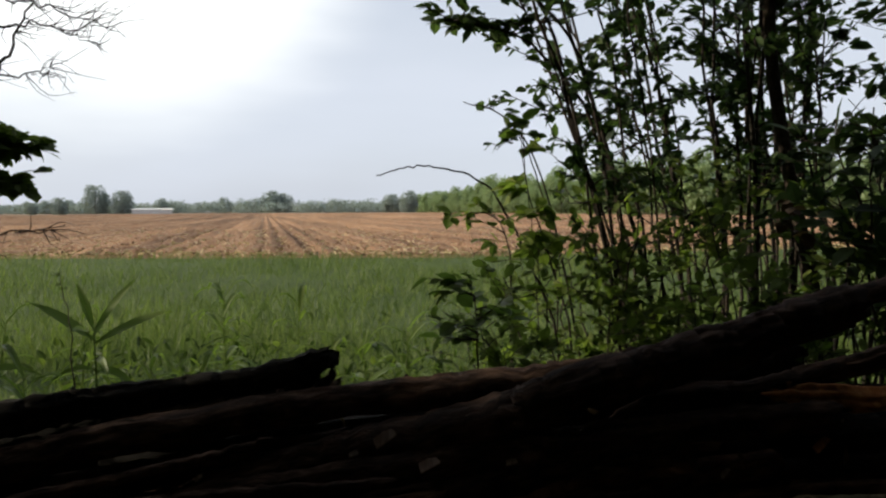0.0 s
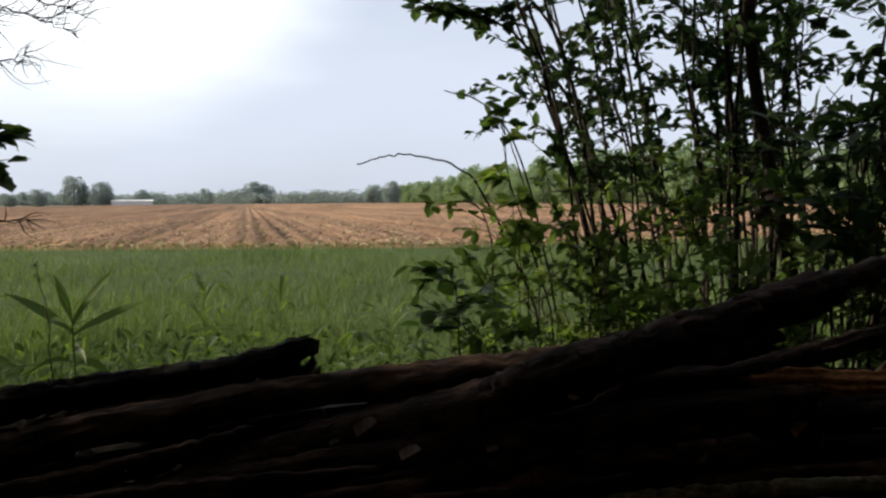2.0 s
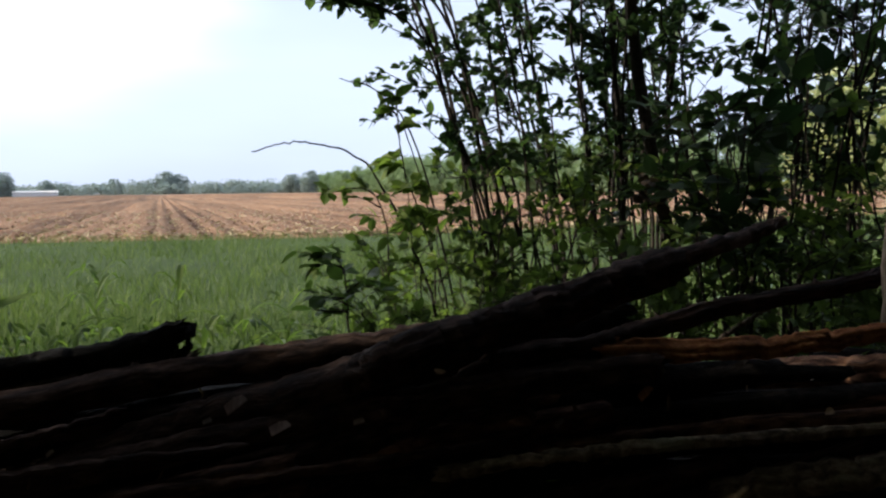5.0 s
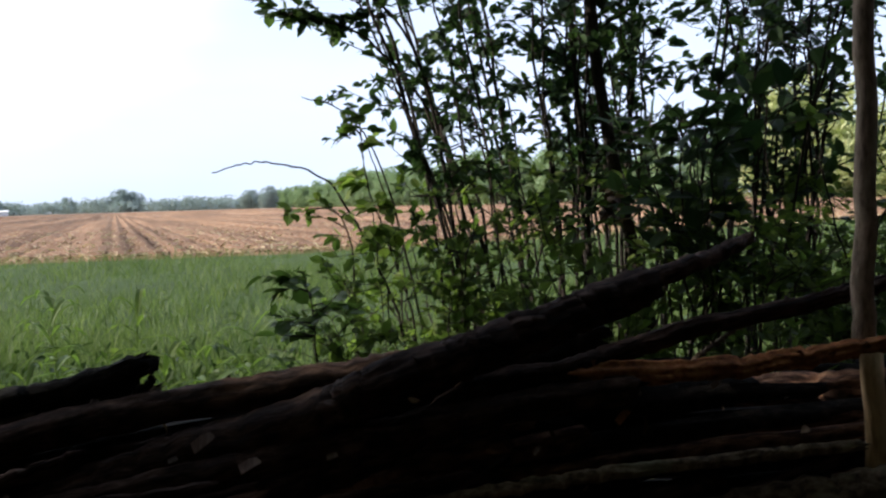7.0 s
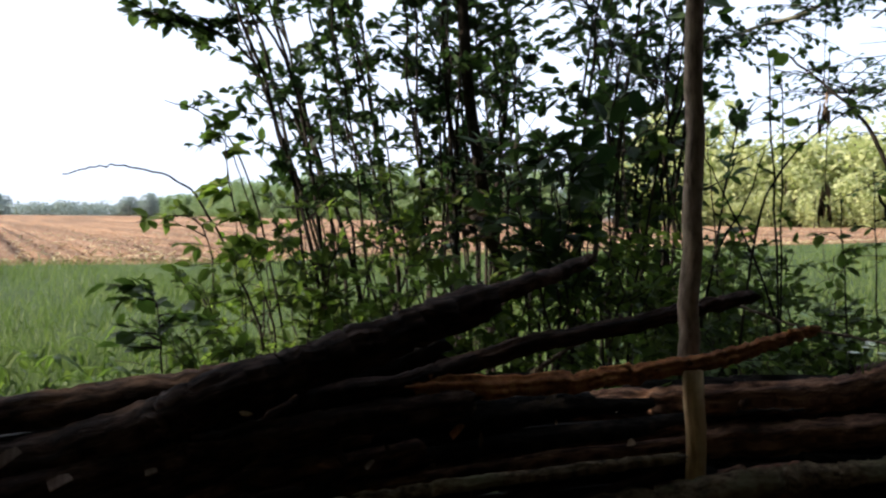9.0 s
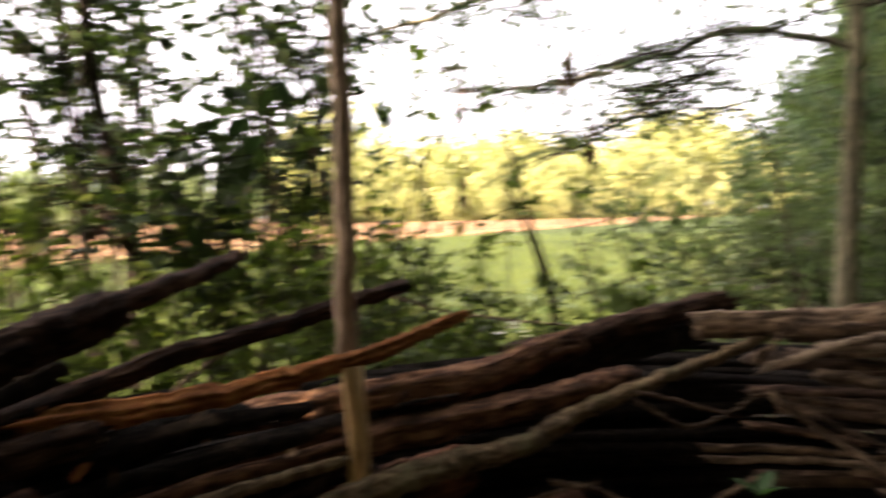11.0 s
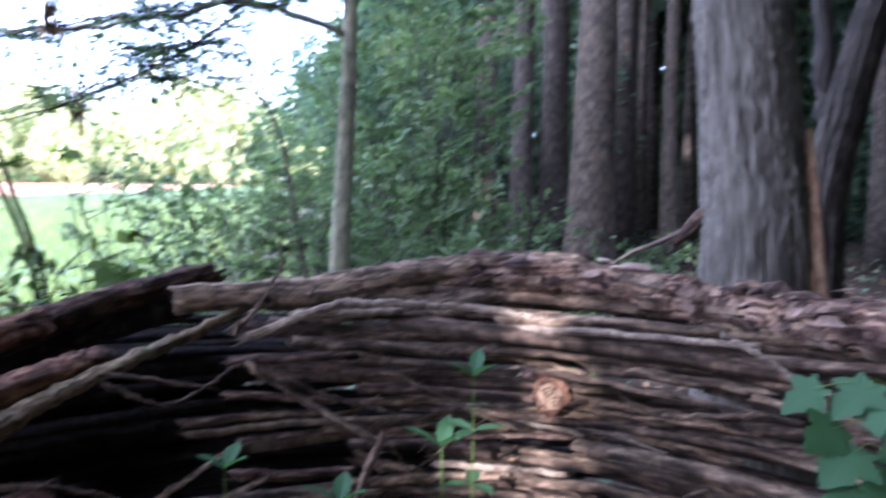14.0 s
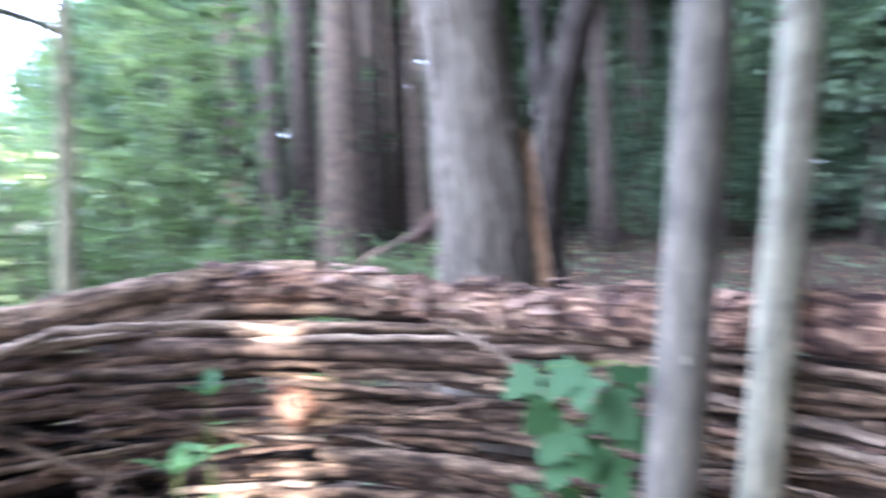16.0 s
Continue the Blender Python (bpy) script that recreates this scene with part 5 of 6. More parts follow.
def arched(at, a, up, ln, wd):
    """A long leaf that rises and bows over: a folded ribbon."""
    k = np.linspace(0, 1, 8)
    out, z = ln * k * (1 - 0.15 * k), ln * (0.75 * up * k - (0.35 + 0.45 * up) * k ** 2.2)
    wv = wd * 0.5 * np.sin(np.pi * np.clip(k * 0.93 + 0.07, 0, 1)) ** 0.8
    d, n = np.array([math.cos(a), math.sin(a), 0]), np.array([-math.sin(a), math.cos(a), 0])
    mid = np.array(at) + out[:, None] * d + z[:, None] * np.array([0, 0, 1])
    v = np.vstack([mid, mid + wv[:, None] * n + (0, 0, 0.006), mid - wv[:, None] * n + (0, 0, 0.006)])
    f = [(i, i + 1, 9 + i, 8 + i) for i in range(7)] + [(i + 1, i, 16 + i, 17 + i) for i in range(7)]
    return v, f


def weed(base, h, n, leaf, label, lean=(0.0, 0.0), width=0.14, mat=None, top_up=2.2, low=0.35):
    """An upright weed: one stem, long narrow leaves in whorls."""
    root = empty("weed", base)
    top = np.array([lean[0], lean[1], h])
    v, f, u = tube([np.zeros(3), top * 0.5 + rng.normal(0, 0.01, 3), top], 0.006, 0.002, 6, 4, 0.05)
    make("stem", v, f, M_LIGHTLEAF, root, uvs=u, smooth=True)
    for i in range(n):
        s = low + (1 - low) * (i + 0.5) / n
        a = i * 2.4 + rng.uniform(-0.4, 0.4)
        up = rng.uniform(0.15, 0.9) if s < 0.8 else rng.uniform(0.6, top_up)
        ln = leaf * rng.uniform(0.6, 1.1) * (1.1 - 0.5 * abs(s - 0.6))
        v, f = arched(top * s, a, up, ln, ln * width)
        make("leaf", v, f, mat or M_LIGHTLEAF, root)
    tagged(root, label, "weed")


def lance_leaf(at, a, rise, sag, ln, wd, bank=0.7):
    """A long lance-shaped leaf, folded along its midrib, that rises and sags a little."""
    k = np.linspace(0, 1, 9)
    wv = wd * 0.5 * np.sin(np.pi * np.clip(k ** 0.8, 0, 1)) ** 0.9 + 0.001 * (1 - k)
    d, n = np.array([math.cos(a), math.sin(a), 0]), np.array([-math.sin(a), math.cos(a), 0])
    lean = 1 / math.sqrt(1 + rise * rise)
    mid = np.array(at) + (ln * lean * k)[:, None] * d + (ln * lean * (rise * k - sag * k ** 2))[:, None] * np.array([0, 0, 1])
    w = n * math.cos(bank) + np.array([0, 0, 1]) * math.sin(bank)
    v = np.vstack([mid, mid + wv[:, None] * w + (0, 0, 0.007), mid - wv[:, None] * w + (0, 0, 0.007)])
    f = [(i, i + 1, 10 + i, 9 + i) for i in range(8)] + [(i + 1, i, 18 + i, 19 + i) for i in range(8)]
    return v, f


def broad_weed(base, h, leaves, label):
    root = empty("weed", base)
    v, f, u = tube([(0, 0, 0), (0.008, 0, h * 0.5), (0, 0, h)], 0.007, 0.003, 7, 5, 0.05)
    make("stem", v, f, M_WEED, root, uvs=u, smooth=True)
    for s, a, rise, sag, ln in leaves:
        v, f = lance_leaf((0, 0, h * s), a, rise, sag, ln, ln * 0.14, 0.75 if math.cos(a) > 0 else -0.75)
        make("leaf", v, f, M_WEED, root, smooth=True)
    tagged(root, label, "weed")


broad_weed((-1.575, 3.55, -0.03), 0.76, [(0.9, 0.1, 0.62, 0.2, 0.40), (0.92, 3.05, 0.75, 0.2, 0.38), (0.97, 0.7, 1.5, 0.3, 0.34), (0.98, 2.4, 1.4, 0.3, 0.32), (1.0, 4.4, 2.4, 0.6, 0.22), (0.93, 4.7, 0.8, 0.5, 0.27), (0.95, 1.5, 1.0, 0.4, 0.28), (0.72, -0.25, 0.55, 0.95, 0.27), (0.74, 3.5, 0.5, 0.8, 0.22), (0.8, 5.4, 0.5, 0.7, 0.22)], "tall weed with a whorl of long lance-shaped leaves")
broad_weed((-2.02, 3.35, -0.03), 0.62, [(0.9, 0.3, 0.7, 0.6, 0.3), (0.95, 2.8, 0.9, 0.6, 0.28), (1.0, 1.5, 1.5, 0.6, 0.24), (0.98, 4.6, 1.0, 0.7, 0.26), (0.75, 0.0, 0.3, 0.8, 0.26), (0.78, 5.2, 0.3, 0.8, 0.24)], "weed with long drooping green leaves")
weed((-1.23, 4.43, -0.03), 0.84, 18, 0.26, "upright weed with narrow leaves", mat=M_WEED)
for wx, wy, wh in ((-2.0, 3.3, 0.8), (-1.9, 3.0, 0.7), (-1.3, 3.3, 0.66), (-1.05, 3.9, 0.8), (-0.95, 3.4, 0.66), (-0.6, 3.5, 0.62), (-0.35, 3.6, 0.72), (-0.1, 3.3, 0.66), (0.1, 3.2, 0.62), (-1.75, 2.8, 0.62), (-1.45, 2.7, 0.55), (-1.95, 2.6, 0.6), (-1.6, 3.1, 0.62), (-1.15, 2.9, 0.55), (-0.85, 2.9, 0.55), (-0.55, 2.9, 0.52), (-0.25, 2.8, 0.55), (-0.7, 3.2, 0.6), (-2.1, 3.6, 0.8), (-1.8, 3.9, 0.8), (-0.8, 4.2, 0.8), (-0.2, 4.0, 0.75), (0.5, 2.9, 0.62), (0.9, 2.8, 0.6), (3.0, 2.2, 0.8), (3.5, 2.0, 0.7), (3.9, 1.5, 0.7), (4.4, 1.1, 0.7), (4.3, 0.4, 0.6), (5.2, 0.6, 0.7), (4.9, 2.4, 0.8), (4.2, 2.4, 0.8)):
    weed((wx, wy, -0.03), wh * float(rng.uniform(0.9, 1.1)), int(rng.integers(9, 15)), float(rng.uniform(0.18, 0.32)), "green weed growing in the grass by the logs", (float(rng.normal(0, 0.05)), float(rng.normal(0, 0.05))), mat=M_WEED if wx < 0.5 and rng.uniform() < 0.7 else M_LIGHTLEAF)


def cane(name, pts, r, leaves, leaf_len, mat, label, start=0.3, category="bramble", reach=0.16):
    """One arching cane with leaflets along it."""
    root = empty(name, pts[0])
    o = np.array(pts[0])
    p = [np.array(q) - o for q in pts]
    v, f, u = tube(p, r, r * 0.35, 6, 6, 0.06, 0.003)
    stem = make("stem", v, f, M_TWIG, root, uvs=u, smooth=True)
    if leaves:
        sprays(stem, p, max(4, leaves // 7), reach, leaves, leaf_len, mat, 0.1, start)
    tagged(root, label, category)


cane("arching_cane", [(0.62, 3.66, -0.05), (0.53, 3.66, 0.65), (0.41, 3.68, 0.99), (0.27, 3.69, 1.28), (0.15, 3.7, 1.40), (-0.04, 3.7, 1.455), (-0.18, 3.7, 1.45), (-0.31, 3.69, 1.415)], 0.008, 0, 0.05, M_LEAF, "bare arching bramble cane against the sky")
cane("leafy_cane", [(0.6, 3.55, -0.05), (0.57, 3.55, 0.67), (0.49, 3.57, 1.0), (0.38, 3.58, 1.36), (0.35, 3.58, 1.66)], 0.007, 90, 0.10, M_LIGHTLEAF, "upright cane with round green leaves", 0.5)
cane("leafy_cane", [(0.35, 3.59, -0.05), (0.31, 3.59, 0.67), (0.3, 3.59, 1.05), (0.22, 3.59, 1.23), (-0.01, 3.6, 1.21)], 0.006, 50, 0.07, M_LIGHTLEAF, "leafy cane bending over the grass", 0.3)
cane("leafy_cane", [(0.17, 2.75, -0.05), (0.12, 2.7, 0.6), (0.11, 2.65, 0.9), (0.09, 2.62, 1.0)], 0.005, 80, 0.07, M_WEED, "young shoot with green leaflets", 0.5)
cane("leafy_cane", [(0.75, 3.8, -0.05), (0.6, 3.85, 0.9), (0.45, 3.9, 1.5), (0.28, 3.9, 1.72), (0.1, 3.9, 1.78)], 0.007, 40, 0.06, M_LEAF, "dark cane with a few small leaves", 0.55)
cane("leafy_cane", [(0.8, 3.8, -0.05), (0.72, 3.85, 1.2), (0.5, 3.9, 2.2), (0.15, 3.9, 2.45), (-0.1, 3.9, 2.5)], 0.009, 150, 0.07, M_LEAF, "tall dark cane leaning over the field", 0.55)
cane("leafy_cane", [(0.95, 3.9, -0.05), (0.78, 3.9, 1.5), (0.48, 3.85, 2.0), (0.2, 3.8, 2.12), (-0.02, 3.8, 2.16)], 0.010, 170, 0.075, M_LEAF, "dark leafy cane leaning over the field", 0.6)
cane("leafy_cane", [(0.9, 3.8, -0.05), (0.75, 3.8, 1.6), (0.5, 3.8, 2.2), (0.1, 3.8, 2.32), (-0.1, 3.8, 2.3)], 0.010, 170, 0.075, M_LEAF, "dark leafy cane leaning over the field", 0.6)
cane("leafy_cane", [(3.6, 2.7, -0.05), (3.53, 2.76, 0.72), (3.45, 2.85, 1.17), (3.34, 2.97, 1.66), (3.21, 3.11, 1.89), (3.05, 3.25, 2.08)], 0.016, 50, 0.06, M_LEAF, "leaning thin trunk at the meadow's edge", 0.6)
cane("leaning_stem", [(3.58, 2.75, -0.05), (3.50, 2.79, 0.78), (3.40, 2.90, 1.23), (3.36, 2.94, 1.37)], 0.02, 0, 0.06, M_LEAF, "broken leaning stem at the meadow's edge")
cane("dead_leaved_twig", [(1.42, 3.2, -0.05), (1.40, 3.15, 0.7), (1.38, 3.12, 1.1), (1.34, 3.1, 1.28)], 0.005, 34, 0.06, M_DEAD, "twig with withered red-brown leaves", 0.72, "twig", 0.14)
BARE = "thin bare stem crossing others beside the post"
cane("bare_stem", [(2.05, 2.66, -0.05), (2.15, 2.59, 0.99), (2.25, 2.51, 1.3), (2.3, 2.47, 1.5)], 0.006, 0, 0.05, M_LEAF, BARE)
cane("bare_stem", [(2.65, 2.30, -0.05), (2.37, 2.54, 0.99), (2.24, 2.65, 1.37), (2.17, 2.7, 1.55)], 0.006, 0, 0.05, M_LEAF, BARE)
cane("bare_stem", [(2.56, 2.65, -0.05), (2.54, 2.66, 0.98), (2.5, 2.69, 1.8), (2.48, 2.7, 2.1)], 0.006, 24, 0.05, M_LIGHTLEAF, "thin upright stem with a few small leaves", 0.5)
cane("bare_stem", [(2.22, 2.6, -0.05), (2.28, 2.5, 1.1), (2.34, 2.43, 1.42), (2.45, 2.33, 1.59), (2.6, 2.2, 1.72)], 0.006, 16, 0.05, M_LIGHTLEAF, "thin leaning stem with a few small leaves", 0.6)
for k in range(7):
    cx, cy = 2.35 + 0.16 * k, 3.3 - 0.14 * k + float(rng.uniform(-0.2, 0.3))
    lx, ly = float(rng.normal(0, 0.25)), float(rng.normal(0, 0.2))
    ch = float(rng.uniform(1.3, 2.0))
    cane("leafy_cane", [(cx, cy, -0.05), (cx + lx * 0.2, cy + ly * 0.2, ch * 0.4), (cx + lx * 0.6, cy + ly * 0.6, ch * 0.75), (cx + lx, cy + ly, ch)], 0.006, 30, 0.065, M_LIGHTLEAF, "thin brown cane with a few green leaves", 0.35, reach=0.2)
cane("leafy_cane", [(3.0, 1.95, -0.03), (2.93, 1.93, 0.6), (2.95, 1.87, 1.0)], 0.004, 16, 0.12, M_LIGHTLEAF, "slim seedling with a pair of broad leaves", 0.8)

cane("leafy_cane", [(0.55, 3.7, -0.05), (0.52, 3.7, 1.0), (0.43, 3.7, 1.42), (0.34, 3.7, 1.60), (0.25, 3.7, 1.53)], 0.005, 20, 0.07, M_LEAF, "thin cane with a drooping dark leaf sprig", 0.82, reach=0.1)
cane("bare_stem", [(0.5, 3.7, -0.05), (0.41, 3.7, 1.2), (0.375, 3.7, 1.45), (0.36, 3.7, 1.68)], 0.003, 0, 0.05, M_LEAF, "thin bare upright stem above the brambles")
cane("seed_spike", [(-1.62, 3.48, -0.03), (-1.66, 3.5, 0.7), (-1.70, 3.5, 0.98)], 0.004, 26, 0.02, M_HERB, "thin weed stalk with a spike of seeds", 0.72, "weed", 0.02)
rng = np.random.default_rng(109)
# dead leaf clusters hanging from a bare twig
for k, (hx, hy, hz) in enumerate(((3.17, 2.25, 1.55), (3.11, 2.32, 1.88), (3.12, 3.05, 1.78), (3.05, 2.95, 1.35))):
    root = empty("hanging_dead_leaves", (hx, hy, hz))
    v, f, u = tube([(0, 0, 0), (0.02, 0.02, 0.25), (0.1, 0.1, 0.7)], 0.002, 0.003, 4, 3, 0.05)
    make("twig", v, f, M_TWIG, root, uvs=u)
    n = 14
    v, f = scatter(OVATE, rng.normal(0, 0.012, (n, 3)) + np.stack([np.zeros(n), np.zeros(n), rng.uniform(-0.08, 0.08, n)], 1), rng.normal(0, 0.13, (n, 3)) + (0, 0, -1), rand_dirs(n), 0.085, 0.04)
    make("dead_leaf_cluster", v, f, M_DEAD, root)
    tagged(root, "cluster of dead brown leaves hanging from a twig", "dead leaves", "hanging leaf clusters")


n = 3400
ux, uy = rng.uniform(-2.6, 0.9, n), 2.35 + rng.uniform(0, 1, n) ** 1.5 * 3.4
uz = rng.uniform(0.05, 0.48, n) * (0.75 + 0.35 * np.sin(ux * 5.3 + 1) * np.sin(uy * 4.1))
v, f = scatter(OVATE, np.stack([ux, uy, uz], 1), rng.normal(0, 0.7, (n, 3)) + (0, 0, 0.35), rand_dirs(n) * 0.7 + (0, 0, 1), rng.uniform(0.04, 0.13, n), rng.uniform(0.02, 0.07, n))
tagged(make("meadow_herbs", v, f, M_HERB), "leafy yellow-green herbs at the meadow's edge", "herbs", kind="stuff")


# bare dead branch and a leafy spray at the western edge of the view
def dead_branch():
    root = empty("dead_tree", (-3.1, 3.7, 0))
    o = np.array((-3.1, 3.7, 0))
    v, f, u = tube([(0, 0, -0.1), (0.05, 0.0, 1.2), (0.1, 0.05, 2.4), (0.0, 0.1, 4.0)], 0.06, 0.03, 9, 5, 0.06)
    make("trunk", v, f, M_TWIG, root, uvs=u, smooth=True)
    limbs = [[(-3.0, 3.75, 1.75), (-2.5, 3.88, 1.95), (-2.18, 3.94, 1.94), (-2.01, 4.03, 1.95), (-1.98, 4.05, 2.0)],
             [(-3.0, 3.75, 2.0), (-2.3, 3.87, 2.12), (-2.08, 3.99, 2.19), (-1.9, 4.06, 2.16), (-1.76, 4.13, 2.10)],
             [(-3.0, 3.75, 2.1), (-2.3, 3.9, 2.25), (-2.05, 4.0, 2.30), (-1.85, 4.1, 2.25), (-1.72, 4.15, 2.19)],
             [(-2.18, 3.94, 1.95), (-2.12, 3.97, 2.12), (-2.03, 4.0, 2.33), (-1.98, 4.0, 2.5)],
             [(-2.9, 3.4, 1.0), (-2.2, 3.2, 1.10), (-1.79, 3.12, 1.16), (-1.60, 3.23, 1.18)]]
    for p in limbs:
        q = [np.array(a) - o for a in p]
        v, f, u = tube(q, 0.009, 0.002, 6, 5, 0.08, 0.012)
        limb = make("limb", v, f, M_TWIG, root, uvs=u, smooth=True)
        c = spline(q, 8)
        pieces = []
        for k in range(34):
            s = int(rng.integers(len(c) // 3, len(c)))
            ln = rng.uniform(0.08, 0.3)
            e = c[s] + np.array([rng.uniform(-0.2, 1.0), rng.uniform(-0.3, 0.6), rng.uniform(-0.5, 0.6)]) * ln
            pieces.append(tube([c[s], (c[s] + e) / 2 + rng.normal(0, 0.02, 3), e], 0.0026, 0.0008, 4, 3, 0.05))
        v, f, u = joined(pieces)
        make("twig_spray", v, f, M_TWIG, limb, uvs=u)["kind"] = "stuff"
    tagged(root, "bare dead tree with forking leafless twigs", "dead tree")


dead_branch()
cane("leafy_branch", [(-2.6, 2.9, -0.05), (-2.4, 2.95, 0.9), (-2.0, 3.0, 1.40), (-1.77, 3.04, 1.50), (-1.64, 3.08, 1.49)], 0.010, 300, 0.075, M_HERB, "leafy sapling bough with dark leaves", 0.66, "sapling", 0.18)
cane("leafy_branch", [(-2.6, 2.95, -0.05), (-2.4, 2.95, 0.8), (-2.05, 3.0, 1.25), (-1.80, 3.04, 1.36), (-1.66, 3.08, 1.36)], 0.010, 260, 0.075, M_HERB, "leafy sapling bough with dark leaves", 0.66, "sapling", 0.16)


def maple_leaf_shape():
    tips = [(-0.14, 0.10), (-0.22, 0.34), (0.0, 0.34), (0.07, 0.52), (0.24, 0.68), (0.33, 0.48), (0.40, 0.30), (0.56, 0.38), (0.68, 0.25), (0.80, 0.17), (1.0, 0.0)]
    fine = []
    for (ax, ay), (bx, by) in zip(tips[:-1], tips[1:]):
        fine += [(ax, ay), (ax * 0.62 + bx * 0.38 + 0.012, ay * 0.62 + by * 0.38 + 0.022), (ax * 0.4 + bx * 0.6, ay * 0.4 + by * 0.6 - 0.012)]
    fine.append(tips[-1])
    ring = fine + [(x, -y) for x, y in fine[-2::-1]]
    v = [(0.2, 0, 0.0)] + [(x, y, 0.10 * abs(y) - 0.22 * y * y - 0.16 * x * x) for x, y in ring]
    n = len(ring)
    return np.array(v, float), [(0, 1 + (i + 1) % n, 1 + i) for i in range(n)]


rng = np.random.default_rng(110)
MAPLE = maple_leaf_shape()


def maple(base, leaves, stem, label):
    root = empty("maple_seedling", base)
    o = np.array(base)
    v, f, u = tube([np.array(p) - o for p in stem], 0.005, 0.003, 6, 4, 0.05)
    make("stem", v, f, M_TWIG, root, uvs=u, smooth=True)
    mid = np.array(stem[-1]) - o
    for p, size in leaves:
        q = np.array(p) - o
        j = mid * min(1.0, max(0.3, q[2] / mid[2]))
        v, f, u = tube([j, (j + q) / 2 + (0, 0, 0.015), q], 0.0018, 0.0012, 5, 3, 0.02)
        make("leaf_stalk", v, f, M_LIGHTLEAF, root, uvs=u)
        out = np.array([-p[0] + 0.45, -p[1], 0.0])
        out /= np.linalg.norm(out)
        ax = np.array([q - j]) * (1, 1, 0.2) / max(0.01, np.linalg.norm(q - j)) + (0, 0, -0.8) + out * 0.2
        v, f = scatter(MAPLE, np.array([q]), ax, np.array([out * 0.9 + np.array([0, 0, 0.6]) + rng.normal(0, 0.45, 3)]), size * 1.02, size * rng.uniform(0.95, 1.2))
        make("leaf", v, f, M_MAPLE, root, smooth=True)
    tagged(root, label, "maple seedling")


maple((2.06, -0.42, -0.02), [((2.05, -0.302, 0.85), 0.082), ((2.03, -0.387, 0.865), 0.0943), ((1.99, -0.514, 0.865), 0.0615), ((2, -0.471, 0.865), 0.0738), ((2.02, -0.446, 0.79), 0.0984), ((2.02, -0.369, 0.74), 0.0943), ((2, -0.446, 0.67), 0.0902), ((2.04, -0.302, 0.59), 0.0697), ((2, -0.387, 0.6), 0.082), ((2, -0.463, 0.55), 0.0738), ((2.03, -0.336, 0.78), 0.0779), ((2.01, -0.412, 0.71), 0.082), ((2.01, -0.488, 0.74), 0.0738), ((2.03, -0.412, 0.53), 0.0738), ((1.99, -0.40, 0.84), 0.07), ((2.0, -0.36, 0.68), 0.075), ((1.99, -0.45, 0.62), 0.07), ((2.03, -0.34, 0.5), 0.08), ((2.03, -0.46, 0.48), 0.08)],
      [(2.06, -0.42, -0.02), (2.05, -0.42, 0.5), (2.04, -0.42, 0.86)], "young maple seedling with broad lobed green leaves")


def seedling(base, top, tiers, leaf, label):
    root = empty("seedling", base)
    t = np.array(top) - np.array(base)
    v, f, u = tube([np.zeros(3), t * 0.5 + rng.normal(0, 0.008, 3), t], 0.004, 0.002, 6, 4, 0.05)
    make("stem", v, f, M_HERB, root, uvs=u, smooth=True)
    for k in range(tiers):
        s = 1.0 - 0.5 * k / max(1, tiers - 1) if tiers > 1 else 1.0
        for m in range(3):
            a = m * 2.1 + k * 1.05 + rng.uniform(-0.2, 0.2)
            ax = np.array([[math.cos(a), math.sin(a), 0.15 if k else 0.7]])
            v, f = scatter(OVATE, np.array([t * s]), ax, np.array([[0.0, 0.0, 1.0]]), leaf * rng.uniform(0.9, 1.35), leaf * 0.85)
            make("leaf", v, f, M_MAPLE, root)
    tagged(root, label, "seedling")


seedling((2.2, 0.40, 0), (2.2, 0.40, 0.78), 4, 0.075, "pale green seedling before the stick wall")
seedling((2.18, 0.47, 0), (2.18, 0.47, 0.61), 2, 0.09, "broad-leaved seedling at the foot of the wall")
seedling((1.86, 0.85, 0), (1.86, 0.85, 0.63), 2, 0.07, "small green seedling by the dark hollow")
seedling((1.92, 0.62, 0), (1.92, 0.62, 0.56), 2, 0.08, "low green seedling beside the wall")

# white blossom on the logs
root = empty("white_flowers", (1.80, 1.52, 0.84))
for k in range(7):
    p = np.array([rng.uniform(-0.03, 0.05), rng.uniform(-0.08, 0.0), rng.uniform(0.05, 0.10)])
    n = 5
    a = np.linspace(0, 2 * np.pi, n, endpoint=False)
    v, f = scatter(OVATE, np.tile(p, (n, 1)), np.stack([np.cos(a), np.sin(a), np.full(n, 0.3)], 1), np.tile((0.0, 0.0, 1.0), (n, 1)), 0.017, 0.02)
    make("flower", v, f, M_PETAL, root)
    v, f, u = tube([(0.01, -0.03, -0.04), p * 0.5, p], 0.0015, 0.001, 4, 2, 0.02)
    make("flower_stalk", v, f, M_LIGHTLEAF, root, uvs=u)
tagged(root, "small cluster of white flowers on the logs", "flowers")


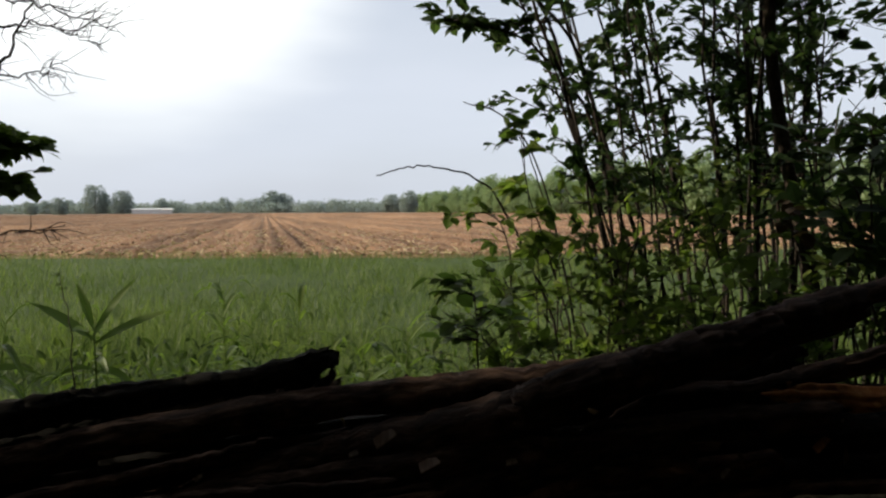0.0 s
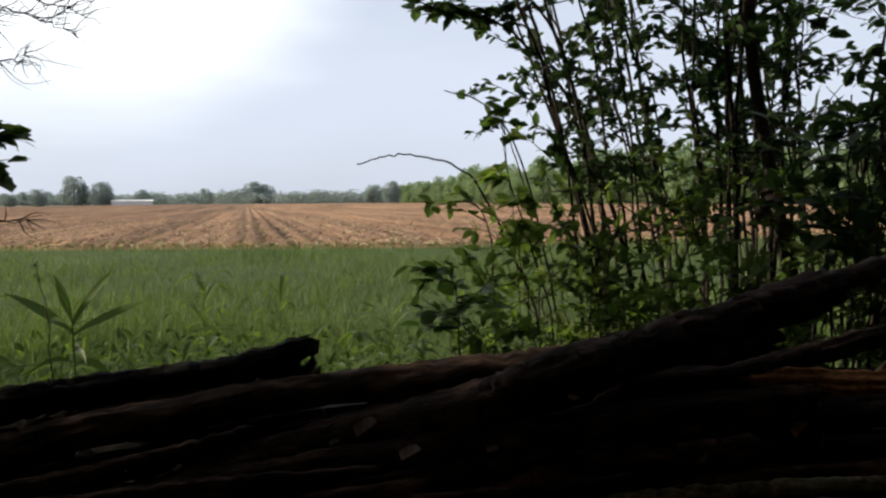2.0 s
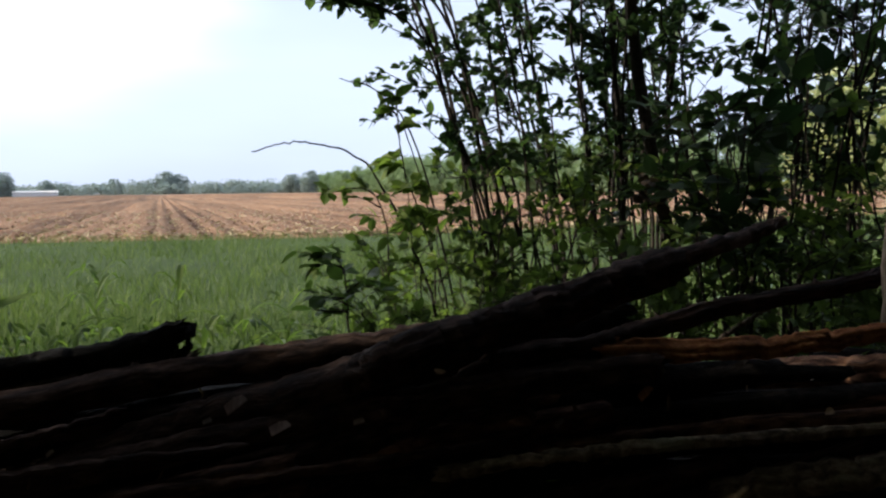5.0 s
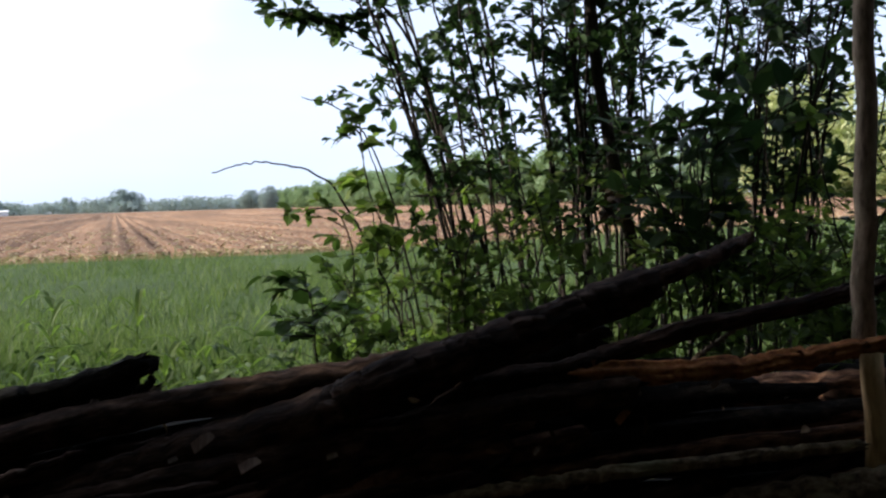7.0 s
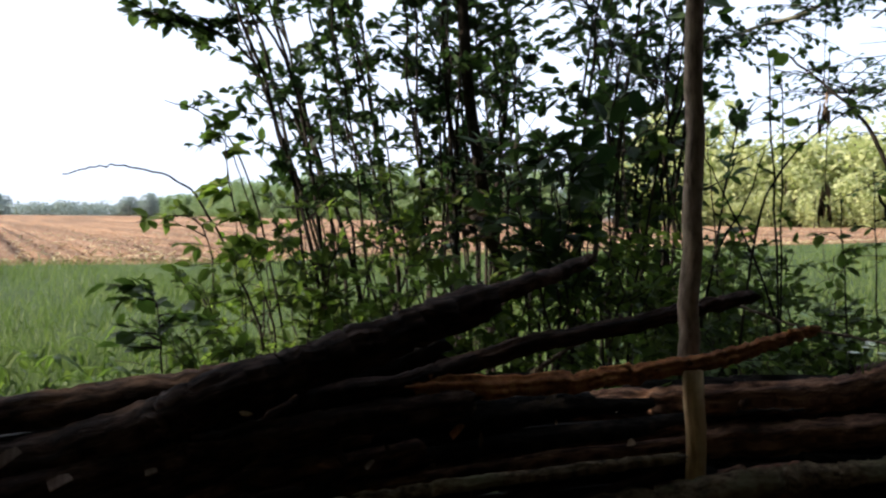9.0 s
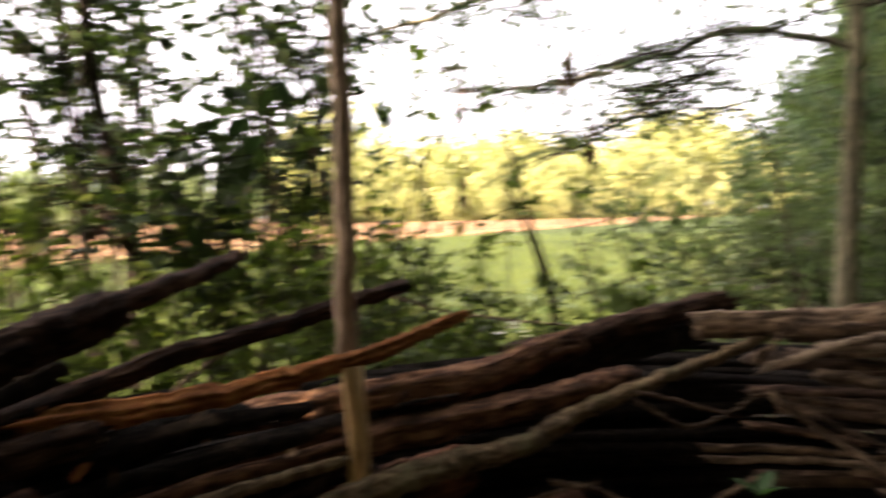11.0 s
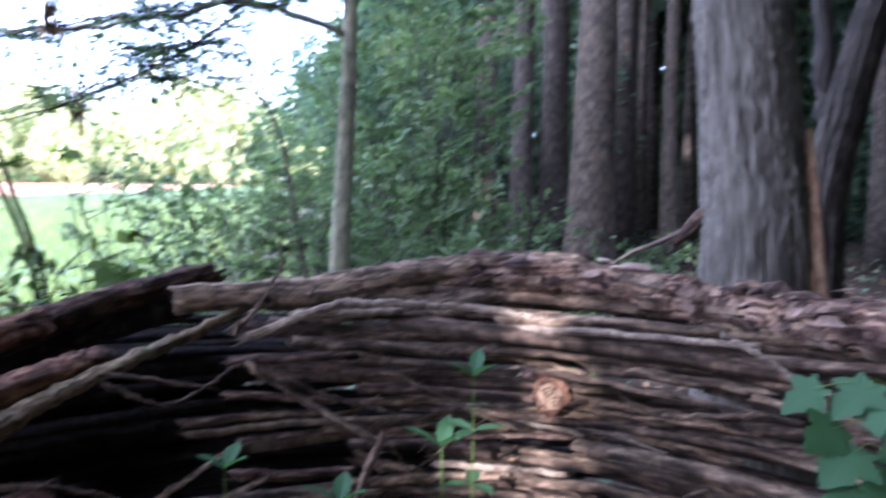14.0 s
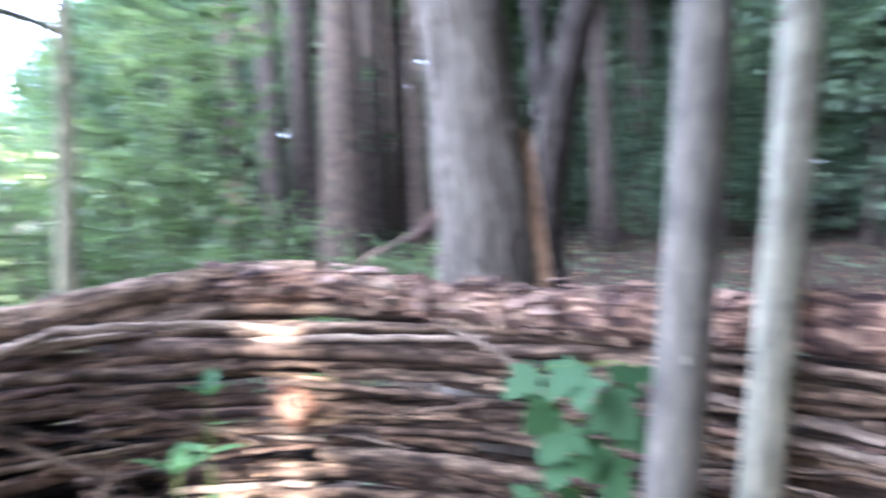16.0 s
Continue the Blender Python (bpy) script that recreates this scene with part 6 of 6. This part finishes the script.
# chips of wood and dead leaves caught in the pile
def chips():
    spots = [((0.74, 1.56, 0.77), 0.04, M_ORANGE, "orange wood chip on the logs"), ((1.01, 1.65, 0.81), 0.03, M_PALE, "pale wood chip on the logs"), ((0.55, 1.55, 0.72), 0.025, M_PALE, "pale wood chip on the logs"),
             ((-0.2, 1.64, 0.74), 0.022, M_PALE, "pale piece of bark on the logs"), ((0.12, 1.52, 0.76), 0.024, M_PALE, "pale piece of bark on the logs"), ((-0.55, 1.72, 0.66), 0.022, M_PALE, "pale piece of bark on the logs"),
             ((-0.14, 1.565, 0.785), 0.05, M_FLAKE, "curled piece of grey bark on the logs"), ((-0.05, 1.545, 0.742), 0.045, M_FLAKE, "curled piece of grey bark on the logs")]
    for p, ln, mat, label in spots:
        v, f = scatter(FLAKE, np.zeros((1, 3)), np.array([[0.8, 0.1, 0.5]]) + rng.normal(0, 0.2, (1, 3)), np.array([[-0.4, -1.0, 0.5]]), ln, ln * 0.45)
        v = np.vstack([v, v + np.array([0, 0.004, -0.004])])
        f = f + [tuple(j + 6 for j in q)[::-1] for q in f]
        ob = make("wood_chip", v, f, mat, uvs=v[:, :2])
        ob.location = p
        tagged(ob, label, "wood chip")
    n = 500
    a = rng.uniform(-50, 125, n)
    d = ring_at(a) + rng.uniform(-0.06, 0.12, n)
    z = ring_top(a) * rng.uniform(0.1, 1.05, n)
    d = np.where((a > 42) & (a < 67), d + 0.5, d)
    p = np.stack([np.sin(np.radians(a)) * d, np.cos(np.radians(a)) * d, z], 1)
    v, f = scatter(OVATE, p, rand_dirs(n), rand_dirs(n), rng.uniform(0.015, 0.05, n), rng.uniform(0.012, 0.035, n))
    tagged(make("leaf_scraps", v, f, M_DEAD), "scraps of dead leaf and bark in the pile", "leaf litter", kind="stuff")
    n = 9000
    x, y = rng.uniform(-4, 16, n), rng.uniform(-9, 4, n)
    ok = y < 1.9 + np.maximum(0, x - 3) * 0.3
    p = np.stack([x, y, np.full(n, 0.03)], 1)[ok]
    m = len(p)
    v, f = scatter(OVATE, p, rand_dirs(m, 0.7), rand_dirs(m) * 0.5 + (0, 0, 1), rng.uniform(0.05, 0.10, m), rng.uniform(0.04, 0.08, m))
    tagged(make("leaf_litter", v, f, M_DEAD), "brown dead leaves covering the forest floor", "leaf litter", kind="stuff")
    # low green cover on the forest floor
    n = 7000
    x, y = rng.uniform(3.2, 20, n), rng.uniform(-8, 7, n)
    ok = rng.uniform(0, 1, n) < np.where(y > 0.5, 1.0, 0.35)
    p = np.stack([x, y, rng.uniform(0.05, 0.45, n) * np.where(y > 0, 1, 0.5)], 1)[ok]
    m = len(p)
    v, f = scatter(OVATE, p, rand_dirs(m, 0.5), rand_dirs(m) * 0.5 + (0, 0, 1), rng.uniform(0.06, 0.14, m), rng.uniform(0.05, 0.11, m))
    tagged(make("ground_cover", v, f, M_CANOPY), "low green plants on the forest floor", "ground cover", kind="stuff")


chips()
